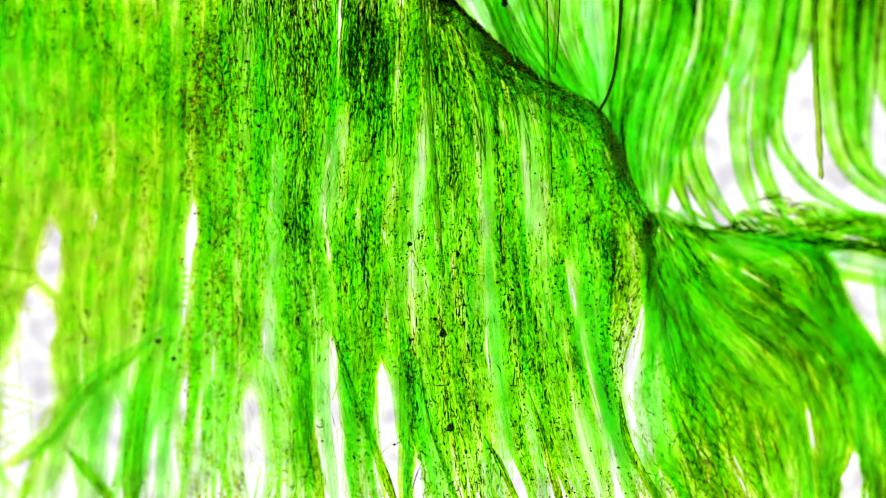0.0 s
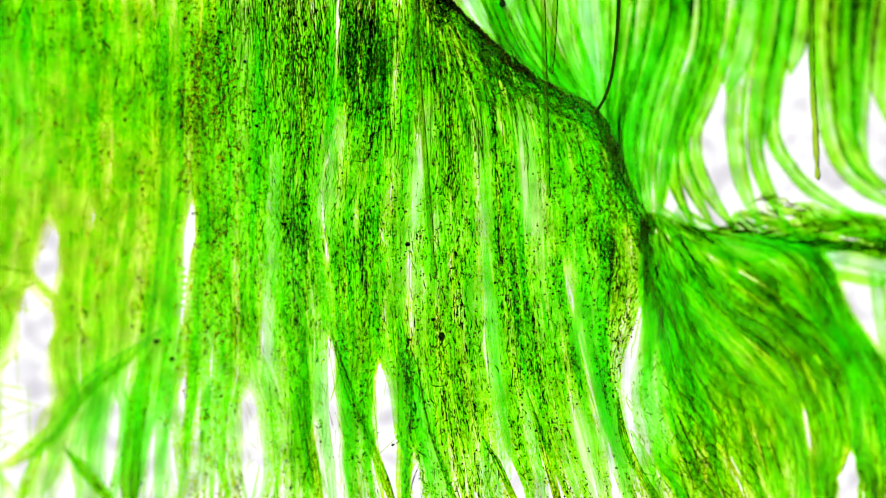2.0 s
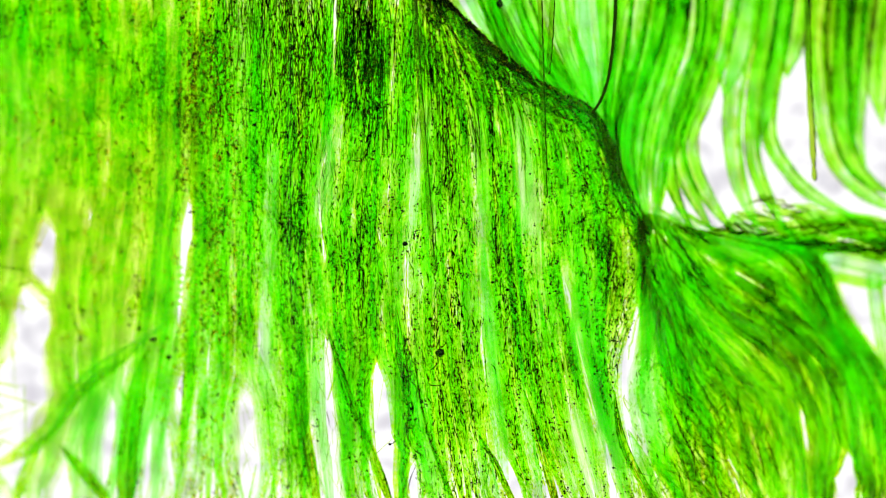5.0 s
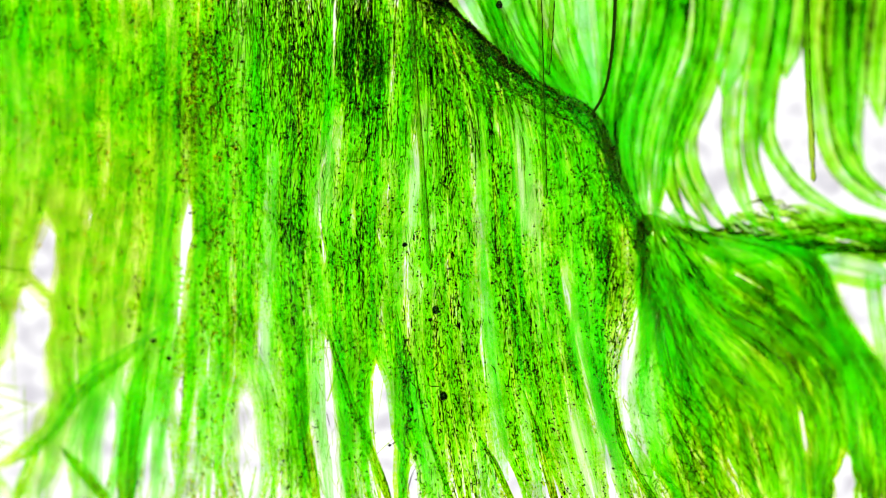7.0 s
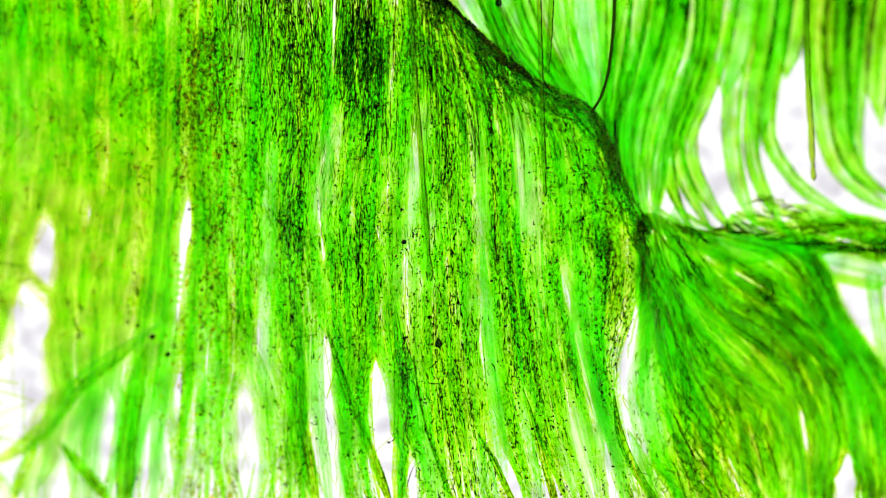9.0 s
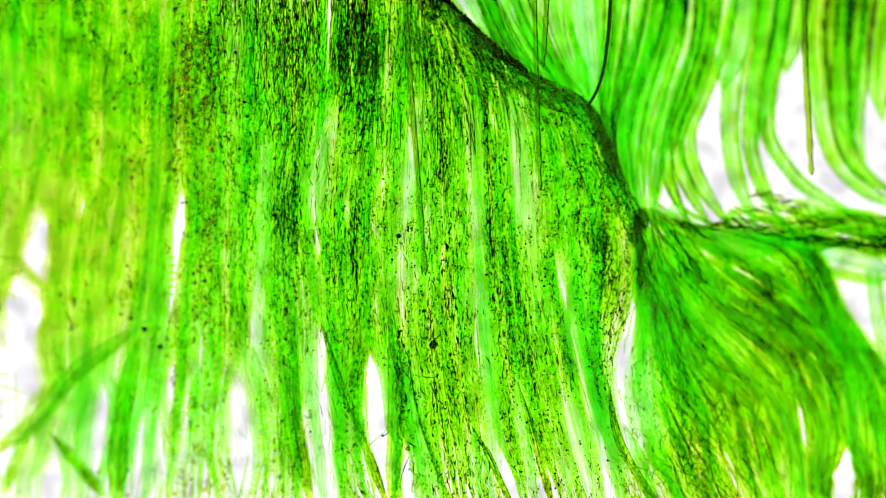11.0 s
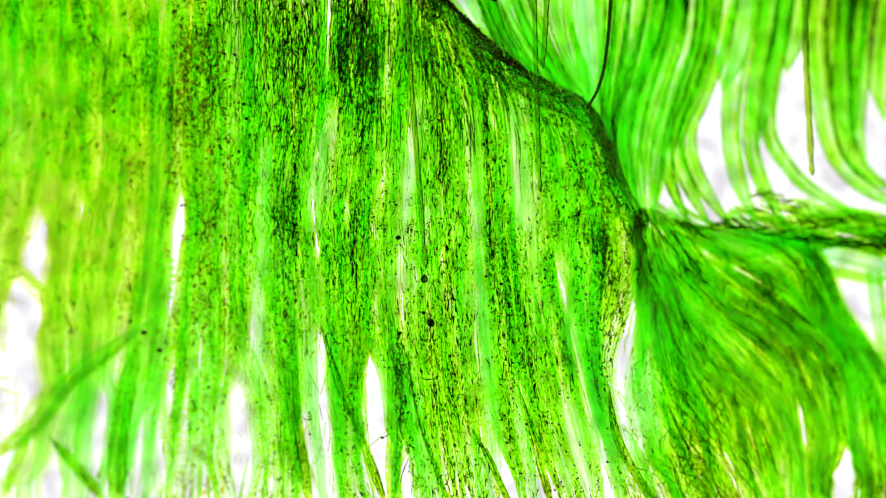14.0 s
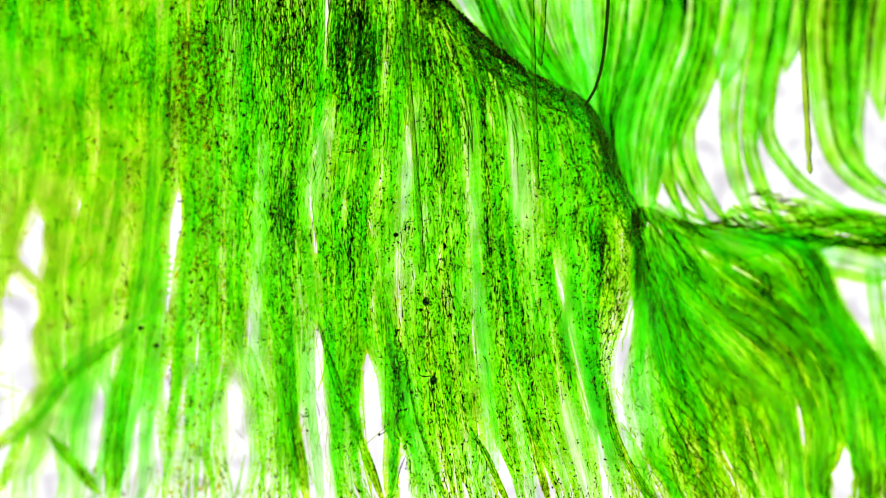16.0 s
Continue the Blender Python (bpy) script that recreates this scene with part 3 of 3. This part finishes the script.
crescent(curtain_back, [(1045, -80), (1052, 20), (1060, 100), (1070, 200)], 44, 0.98)
crescent(curtain_back, [(1092, -80), (1094, 40), (1088, 130), (1080, 240)], 18, 0.61)
crescent(curtain_back, [(1120, -80), (1112, 60), (1096, 170), (1090, 260), (1105, 350)], 24, 0.64)
crescent(curtain_back, [(1150, -80), (1135, 60), (1112, 170), (1104, 260), (1128, 370), (1150, 430)], 26, 0.76)
crescent(curtain_back, [(1185, -80), (1165, 60), (1130, 170), (1114, 260), (1130, 340), (1160, 420)], 32, 0.66)
crescent(curtain_back, [(1196, -80), (1180, 60), (1150, 170), (1132, 270), (1142, 350)], 32, 0.9)
crescent(curtain_back, [(1222, -80), (1208, 60), (1178, 170), (1160, 260), (1157, 350)], 30, 0.78)
crescent(curtain_back, [(1170, 50), (1142, 110), (1124, 200), (1118, 280)], 36, 0.98)
crescent(curtain_back, [(1215, -80), (1208, 30), (1180, 120), (1150, 230), (1145, 330), (1165, 420)], 30, 0.82)
crescent(curtain_back, [(1245, -80), (1240, 60), (1205, 170), (1180, 270), (1170, 395)], 30, 0.86)
crescent(curtain_back, [(1262, -80), (1256, 60), (1222, 180), (1196, 270), (1205, 340), (1250, 430)], 26, 0.64)
# The long crescents that sweep down to the mossy shelf.
crescent(curtain_back, [(1280, -80), (1270, 60), (1240, 170), (1212, 250), (1230, 330), (1285, 430)], 28, 0.62)
crescent(curtain_back, [(1315, -80), (1290, 70), (1256, 170), (1230, 245), (1254, 330), (1328, 432)], 30, 0.68)
crescent(curtain_back, [(1345, -80), (1328, 60), (1312, 150), (1307, 240), (1322, 330), (1366, 430)], 32, 0.78)
crescent(curtain_back, [(1385, -80), (1368, 60), (1350, 150), (1342, 250), (1354, 310), (1388, 380), (1425, 430)], 28, 0.62)
crescent(curtain_back, [(1410, -80), (1396, 60), (1376, 160), (1374, 240), (1402, 292), (1452, 343), (1560, 395)], 26, 0.66)
crescent(curtain_back, [(1440, -80), (1428, 10), (1414, 80), (1404, 135)], 30, 0.74)
crescent(curtain_back, [(1470, -80), (1456, 60), (1464, 160), (1474, 230), (1498, 292), (1562, 348), (1650, 380)], 32, 0.7)
crescent(curtain_back, [(1510, -80), (1497, 60), (1502, 160), (1508, 240), (1534, 300), (1610, 352)], 34, 0.66)
crescent(curtain_back, [(1555, -80), (1535, 60), (1532, 150), (1528, 220), (1546, 290)], 30, 0.74)
crescent(curtain_back, [(1605, -80), (1580, 60), (1572, 150), (1576, 220)], 40, 0.7)
crescent(curtain_back, [(1165, 378), (1225, 415), (1300, 440), (1390, 452)], 40, 0.82, flare=False)
crescent(curtain_back, [(1200, 372), (1262, 408), (1330, 425), (1420, 440)], 30, 0.86, flare=False)
crescent(curtain_back, [(1300, 385), (1345, 412), (1430, 432), (1500, 440)], 32, 0.74, flare=False)
crescent(curtain_back, [(1345, -80), (1328, 40), (1306, 110), (1292, 170)], 40, 0.94)
crescent(curtain_back, [(1390, -80), (1380, 40), (1366, 120), (1358, 190), (1352, 270)], 40, 0.94)
crescent(curtain_back, [(1530, -80), (1518, 60), (1508, 170), (1520, 270)], 44, 0.88)
crescent(curtain_back, [(1445, 445), (1500, 468), (1600, 488)], 58, 0.95, flare=False)
crescent(curtain_back, [(1558, 480), (1568, 560), (1590, 680)], 30, 0.92, flare=False)

# ---- low tuft ----
tuft = Sheet([
    [(1136, 385), (1142, 540), (1112, 690), (1125, 790), (1170, 960)],
    [(1142, 380), (1165, 560), (1180, 680), (1215, 800), (1270, 960)],
    [(1150, 376), (1195, 550), (1240, 660), (1310, 780), (1370, 960)],
    [(1160, 374), (1230, 540), (1310, 640), (1390, 740), (1430, 960)],
    [(1180, 380), (1290, 530), (1390, 610), (1450, 720), (1480, 960)],
    [(1215, 396), (1340, 490), (1440, 580), (1510, 700), (1530, 960)],
    [(1270, 408), (1430, 450), (1490, 560), (1560, 680), (1600, 900)],
    [(1330, 408), (1458, 440), (1510, 550), (1596, 680), (1660, 860)]],
    [(1143, 548, 1120, 680, 4), (1424, 700, 1442, 820, 6), (1518, 790, 1490, 1000, 22), (1300, 474, 1370, 510, 3)])
TUFT_PALENESS = [
    (1180, 440, 50, 60, -0.08), (1300, 730, 120, 100, -0.05), (1460, 790, 110, 110, 0.2), (1330, 425, 130, 34, 0.32), (1150, 700, 42, 120, 0.5), (1230, 560, 40, 70, -0.1),
    (1290, 540, 50, 40, 0.12), (1182, 600, 16, 60, 0.2), (1310, 470, 60, 24, 0.1), (1340, 770, 100, 120, -0.18), (1420, 600, 70, 60, 0.1), (1530, 740, 50, 130, 0.12), (1510, 590, 50, 90, 0.16)]
curtain_low = thing("moss_curtain", "olive green moss tuft combed sideways below the ridge", "moss", "moss curtains")
count = 60
step = tuft.reach[-1] / count
sides = np.linspace(0.03, 0.97, 24) * tuft.reach[-1]
locks(curtain_low, tuft, sides, rng.uniform(0, 0.12, 24), np.ones(24), rng.uniform(28, 44, 24), TUFT_PALENESS, 0.82, mat_tuft, rng, -0.068, 0.01, 0.06, 4.0, band=0.08)
for layer, near in ((0, -0.055), (1, -0.04)):
    sides = 0.04 * tuft.reach[-1] + 0.94 * (np.arange(count) + rng.uniform(0.1, 0.9, count)) * step
    start = rng.uniform(0, 0.45, count) * (0.4 + layer) + np.where(sides < 0.4 * tuft.reach[-1], rng.uniform(0, 0.2, count), 0)
    locks(curtain_low, tuft, sides, start, np.minimum(1, start + rng.uniform(0.4, 0.9, count)), rng.uniform(10, 26, count), TUFT_PALENESS, 0.65, mat_tuft, rng, near, 0.012, 0.2, 7.0, band=0.22)
uv, k = threads(curtain_low, tuft, 1000, (0.04, 0.16), (2.0, 5.0), TUFT_PALENESS, 0.52, 0.26, rng, -0.024, 5.0, tilt=5.0, thick=0.25, crowd=0.7)
threads(curtain_low, tuft, 5200, (0.012, 0.05), (1.2, 2.8), TUFT_PALENESS, 0.38, 0.26, rng, -0.018, 3.0, count=5, tilt=4.0, crowd=0.6)
threads(curtain_low, tuft, 260, (0.1, 0.4), (3, 8), TUFT_PALENESS, 0.66, 0.2, rng, -0.03, 5.0, tilt=6.0, thick=0.2)
threads(curtain_low, tuft, 600, (0.006, 0.024), (1.4, 3.0), [], 0.46, 0.28, rng, -0.018, 0.8, count=4, tilt=2.0, lo=0.02, hi=0.22, first=(0.4, 1.0))
shelf = Sheet([[(1360, 335), (1430, 362), (1500, 375), (1650, 400)], [(1270, 405), (1400, 428), (1500, 442), (1650, 462)]])
curtain_shelf = thing("moss_curtain", "dark green moss shelf swept sideways under the blades", "moss", "moss curtains")
sides = np.linspace(0.02, 0.98, 9) * shelf.reach[-1]
locks(curtain_shelf, shelf, sides, rng.uniform(0, 0.45, 9), np.ones(9), rng.uniform(16, 28, 9), [(1560, 400, 100, 50, -0.1)], 0.62, mat_blade, rng, -0.02, 0.01, 0.1, 8.0)
threads(curtain_shelf, shelf, 300, (0.04, 0.16), (1.4, 4.5), [(1560, 400, 90, 40, -0.12)], 0.34, 0.28, rng, -0.005, 3.0, tilt=7.0, thick=0.2)

# ---- the ridge where the front curtain folds over ----
ridge = Sheet([[(765, -60), (815, 18), (866, 62), (912, 118), (980, 152), (1066, 194), (1112, 300), (1166, 412)],
               [(748, -40), (802, 50), (850, 105), (910, 160), (970, 195), (1042, 232), (1085, 330), (1138, 450)]])
fold = thing("moss_curtain", "dark green folded ridge of the moss curtain", "moss", "moss curtains")
sides = np.array([0.3, 0.6]) * ridge.reach[-1]
locks(fold, ridge, sides, rng.uniform(0.05, 0.1, 2), rng.uniform(0.8, 0.9, 2), rng.uniform(10, 16, 2), [], 0.95, mat_lock, rng, 0.004, 0.004, 0.04, 4.0)
uv, k = threads(fold, ridge, 1300, (0.015, 0.08), (1.0, 2.6), [], 0.5, 0.42, rng, 0.014, 4.0, tilt=6.0, lo=0.05)
grit(fold, uv, k, 350, (1.0, 2.4), mat_grit, "dark silt specks", rng)


# ---- single fronds in front ----
def frond(points, wide, tone, far_off=False, smooth=False):
    """A flat frond lying over the curtain, with fine threads along it."""
    line = smooth_line(points, 24)[None]
    near = lean(line[..., 0], line[..., 1]) + (-0.05 if far_off else 0.022)
    taper = np.clip(np.minimum(np.linspace(0.1, 3, 24), np.linspace(4, 0.3, 24)), 0, 1)[None] * wide / 2
    v, q = tubes(put(line[..., 0], line[..., 1], near), taper / STEP * REACH / near, 0.14, 8)
    whole_frond = thing("moss_frond", "single flat green moss frond over the curtain", "moss", "moss fronds")
    warm = np.repeat(patches(line[0], WARM, 0), 8)
    under(whole_frond, "blade", mesh_of("blade", v, q, mat_blade if far_off or smooth else mat_lock, np.full(len(v), tone), warm))
    across = np.gradient(line[0], axis=0)
    across = np.stack([across[:, 1], -across[:, 0]], -1) / np.linalg.norm(across, axis=1)[:, None]
    bundle = Sheet([line[0][::3] - across[::3] * taper[0][::3, None] * 0.9, line[0][::3] + across[::3] * taper[0][::3, None] * 0.9])
    threads(whole_frond, bundle, int((0.5 if smooth else 3) * wide), (0.1, 0.5), (1.2, 2.8), [], tone - 0.05, 0.15 if far_off else 0.3, rng, -0.036 if far_off else 0.036, sway=0.3)


frond([(522, 60), (524, 420), (530, 650), (556, 930)], 36, 0.8, smooth=True)
frond([(300, 575), (215, 640), (150, 690), (85, 775), (0, 832)], 34, 0.84)
frond([(85, 765), (60, 830), (35, 900)], 22, 0.7)
frond([(275, 610), (250, 700), (236, 800), (232, 920)], 38, 0.6)
frond([(115, 790), (160, 840), (210, 900)], 22, 0.55)
frond([(590, 590), (622, 690), (658, 780), (710, 920)], 17, 0.52)
frond([(708, 540), (720, 660), (720, 780), (714, 920)], 30, 0.72)
frond([(732, 620), (748, 720), (772, 830), (800, 940)], 34, 0.92, smooth=True)
frond([(740, 630), (758, 730), (785, 820), (830, 940)], 9, 0.42)
frond([(855, 770), (884, 820), (930, 920)], 12, 0.42)
frond([(858, 770), (868, 840), (890, 930)], 32, 0.92, smooth=True)
frond([(935, 690), (965, 790), (1000, 920)], 15, 0.5)
frond([(545, 560), (540, 700), (552, 800), (575, 920)], 26, 0.62)
frond([(1000, 470), (1032, 620), (1075, 760), (1120, 920)], 16, 0.92, smooth=True)
frond([(862, 420), (872, 560), (884, 700), (905, 850)], 26, 0.96, smooth=True)
frond([(1120, 760), (1150, 830), (1190, 930)], 26, 0.84, smooth=True)
frond([(1175, 540), (1180, 610), (1200, 690)], 24, 0.8)
frond([(1095, 690), (1110, 780), (1150, 860), (1200, 930)], 16, 0.5)
frond([(1250, 70), (1200, 190), (1178, 310), (1170, 396)], 30, 0.86, True)
frond([(865, -30), (884, 30), (915, 95), (975, 150)], 20, 0.6, True)

# ---- small bits caught in the moss ----
HAIRS = [
    [(768, 657), (776, 651), (785, 642)], [(764, 676), (770, 682), (782, 683), (794, 682)], [(763, 700), (768, 710), (776, 714)],
    [(728, 657), (736, 658), (743, 655)], [(735, 676), (742, 681), (745, 688)], [(739, 793), (746, 801), (758, 806)],
    [(729, 876), (734, 850), (745, 822)], [(699, 787), (706, 783), (711, 778)], [(633, 283), (640, 286), (652, 282)],
    [(327, 690), (335, 686), (344, 683)], [(560, 752), (566, 757), (570, 754)], [(878, 645), (884, 652), (887, 661)]]
for points in HAIRS:
    line = smooth_line(points, 14)[None]
    near = lean(line[..., 0], line[..., 1]) + 0.034
    half = np.clip(np.sin(np.pi * np.linspace(0.05, 0.95, 14)), 0.3, 1)[None] * 1.1
    v, q = tubes(put(line[..., 0], line[..., 1], near), half / STEP * REACH / near, 1.0, 5)
    tagged(new("root_hair", mesh_of("root_hair", v, q, mat_hair)), "short curled black root hair on the moss", "hair", "root hairs")


def pebble(u, v, size, material, squash, name, label, group, near=0.034):
    bm = bmesh.new()
    bmesh.ops.create_icosphere(bm, subdivisions=2, radius=1)
    d = REACH / (lean(u, v) + near)
    for w in bm.verts:
        w.co *= size / STEP * d * (1 + 0.22 * noise.noise(w.co * 1.7 + Vector((u, v, 0))))
        w.co.z *= squash
    for f in bm.faces:
        f.smooth = True
    me = bpy.data.meshes.new(name)
    bm.to_mesh(me)
    bm.free()
    me.materials.append(material)
    me.attributes.new("paleness", "FLOAT", "POINT").data.foreach_set("value", np.full(len(me.vertices), 0.72, np.float32))
    ob = tagged(new(name, me), label, name.split("_")[-1], group)
    ob.location = Vector(put(u, v, lean(u, v) + near))
    return ob


for u, v, size in ((280, 604, 5.5), (308, 635, 5), (385, 517, 3.6), (225, 212, 3.6), (453, 197, 4), (458, 223, 4), (445, 281, 3.6), (393, 57, 3.6), (418, 107, 3.2),
                   (437, 109, 3.6), (725, 432, 5), (770, 565, 4), (907, 513, 3.6), (952, 762, 3), (698, 787, 3), (880, 500, 3), (255, 585, 4), (345, 378, 3)):
    pebble(u, v, size, mat_hair, 0.8, "silt_grain", "black silt grain stuck on the moss", "silt grains")
for i in range(6):
    pebble(326 + 2 * math.sin(i), 476 + 13 * i, 7, mat_blade, 0.55, "algae_bead", "grey-green bead in a short chain of algae", "algae beads", 0.01)

line = smooth_line([(1101, -90), (1098, 30), (1089, 120), (1076, 168), (1058, 200)], 40)[None]
near = np.full((1, 40), 0.94)
v, q = tubes(put(line[..., 0], line[..., 1], near), np.linspace(3.6, 2.6, 40)[None] / STEP * REACH / near, 1.0, 8)
mat_root, _n, _l, _p = node_material("wet_root")
_o, _r = _n.new("ShaderNodeTexNoise"), _n.new("ShaderNodeValToRGB")
_o.inputs["Scale"].default_value = 180
_r.color_ramp.elements[0].color, _r.color_ramp.elements[1].color = (0.002, 0.008, 0.001, 1), (0.012, 0.04, 0.002, 1)
_p.inputs["Specular IOR Level"].default_value = 0.0
_l.new(_o.outputs[0], _r.inputs[0]), _l.new(_r.outputs[0], _p.inputs["Base Color"])
tagged(new("root", mesh_of("root", v, q, mat_root)), "thin dark wet root hanging down to the ridge", "root")

# ---- falling water ----
def water_thread(points, wide, near, bulb=1.0):
    line = smooth_line(points, 60)[None]
    x = np.linspace(0, 1, 60)
    half = wide / 2 * (1 + 0.07 * np.sin(x * 31) + 0.05 * np.sin(x * 73))
    half = half * (1 - 0.35 * np.exp(-((x - 0.93) / 0.03) ** 2)) + wide / 2 * bulb * np.exp(-((x - 0.975) / 0.016) ** 2)
    half[-1] *= 0.2
    half = half[None]
    kk = np.full((1, 60), near)
    v, q = tubes(put(line[..., 0], line[..., 1], kk), half / STEP * REACH / kk, 1.0, 12)
    ob = thing("water_stream", "thin clear thread of falling water", "water", "water streams")
    under(ob, "thread", mesh_of("thread", v, q, mat_water))
    # A thin dark strip stands in for the refraction at the water's edge.
    edge = put(line[..., 0] + half * 0.8, line[..., 1], kk + 0.008)
    v, q = tubes(edge, (0.9 + 0.5 * np.sin(x * 90))[None] / STEP * REACH / kk, 1.0, 4)
    under(ob, "dark_rim", mesh_of("dark_rim", v, q, mat_root), "dark line painted for the refraction at the water's edge")
    return ob


stream = water_thread([(728, -260), (740, -90), (747, 0), (756, 140), (767, 280), (777, 410), (783, 492)], 10, 1.09, 0.4)
water_thread([(962, -90), (966, 60), (970, 200), (975, 350)], 9, 1.0, 0.0)
water_thread([(990, -90), (985, 40), (979, 130)], 10, 0.97, 0.0)
water_thread([(1440, -90), (1443, 120), (1448, 220), (1453, 318)], 11, 0.82, 0.0)


def drop_mesh():
    bm = bmesh.new()
    bmesh.ops.create_uvsphere(bm, u_segments=14, v_segments=10, radius=0.0026)
    for w in bm.verts:
        w.co.z *= 1.25 if w.co.z > 0 else 1.05
        if w.co.z > 0:
            w.co.x *= 1 - 0.25 * w.co.z / 0.005
            w.co.y *= 1 - 0.25 * w.co.z / 0.005
    for f in bm.faces:
        f.smooth = True
    me = bpy.data.meshes.new("water_drop")
    bm.to_mesh(me)
    bm.free()
    me.materials.append(mat_drop)
    return me


DROP = drop_mesh()
hanging = tagged(new("water_drop", DROP), "dark water drop hanging from the moss edge", "drop", "water drops")
hanging.location = Vector(put(893, 6, 0.97))


def drop():
    return tagged(new("water_drop", DROP), "dark round water drop falling from the thread", "drop", "water drops")


# Seconds at which drops break off the end of the thread.
RELEASES = [
    -0.141, -0.086, 0.341, 0.38, 0.865, 0.921, 1.354, 1.409, 1.912, 2.343, 2.403, 2.87, 2.927, 3.359, 3.414, 3.885, 3.906,
    6.349, 6.405, 6.875, 6.935, 7.368, 7.425, 7.892, 7.964, 8.38, 8.44, 8.905,
    11.354, 11.41, 11.905, 11.956, 12.366, 12.422, 12.907, 12.954, 13.373, 13.429, 13.917, 13.967, 14.383, 14.443, 14.928, 15.335, 15.393, 15.467, 15.878, 15.933]
# Between these the thread drips on at the same pace.
RELEASES = RELEASES + [0.17 + 0.5 * i for i in range(31)] + [4.4 + 0.5 * i for i in range(4)] + [9.4 + 0.5 * i for i in range(4)]


def motions():
    walk(stream, [
        (0, pose(0.0000, 0, 0.0000)),
        (0.5, pose(-0.0020, 0, -0.0015)),
        (1, pose(-0.0027, 0, 0.0035)),
        (1.5, pose(-0.0031, 0, -0.0025)),
        (2, pose(-0.0040, 0, -0.0009)),
        (2.5, pose(-0.0037, 0, -0.0059)),
        (3, pose(-0.0039, 0, 0.0041)),
        (3.5, pose(-0.0026, 0, -0.0001)),
        (4, pose(-0.0022, 0, 0.0032)),
        (6.5, pose(-0.0032, 0, -0.0038)),
        (7, pose(-0.0050, 0, 0.0054)),
        (7.5, pose(-0.0031, 0, 0.0030)),
        (8, pose(-0.0045, 0, 0.0015)),
        (8.5, pose(-0.0043, 0, 0.0078)),
        (9, pose(-0.0041, 0, -0.0038)),
        (11.5, pose(-0.0035, 0, -0.0037)),
        (12, pose(-0.0029, 0, -0.0015)),
        (12.5, pose(-0.0033, 0, 0.0028)),
        (13, pose(-0.0016, 0, -0.0040)),
        (13.5, pose(-0.0031, 0, 0.0044)),
        (14, pose(-0.0033, 0, 0.0015)),
        (14.5, pose(-0.0036, 0, 0.0089)),
        (15, pose(-0.0003, 0, -0.0044)),
        (15.5, pose(-0.0015, 0, -0.0102)),
        (16, pose(-0.0027, 0, -0.0031)),
    ])
    deep, tip, floor_at = REACH / 1.09 - REACH, -0.0187, -1.246
    for i, t in enumerate(RELEASES):
        fall = math.sqrt(2 * (tip - floor_at) / 9.81)
        top, rest = pose(-0.012, deep, 0.34), pose(0.03 + 0.05 * math.sin(i * 2.4), deep + 0.05 * math.cos(i * 2.4), floor_at)
        rows = [(0, top), (t - 0.3, top)] if t > 0.33 else [(0, top)] if t > 0.05 else []
        first = max(0, math.ceil(t * FPS))
        for n in range(first, first + max(2, int(0.3 * FPS))):
            gone = n / FPS - t
            rows.append((n / FPS, pose(-0.0073 + 0.0865 * gone, deep, tip - 4.905 * gone ** 2)))
        rows += [(t + fall, rest), (16.9, rest)]
        walk(drop(), [row for row in rows if row[0] <= 17])


motions()
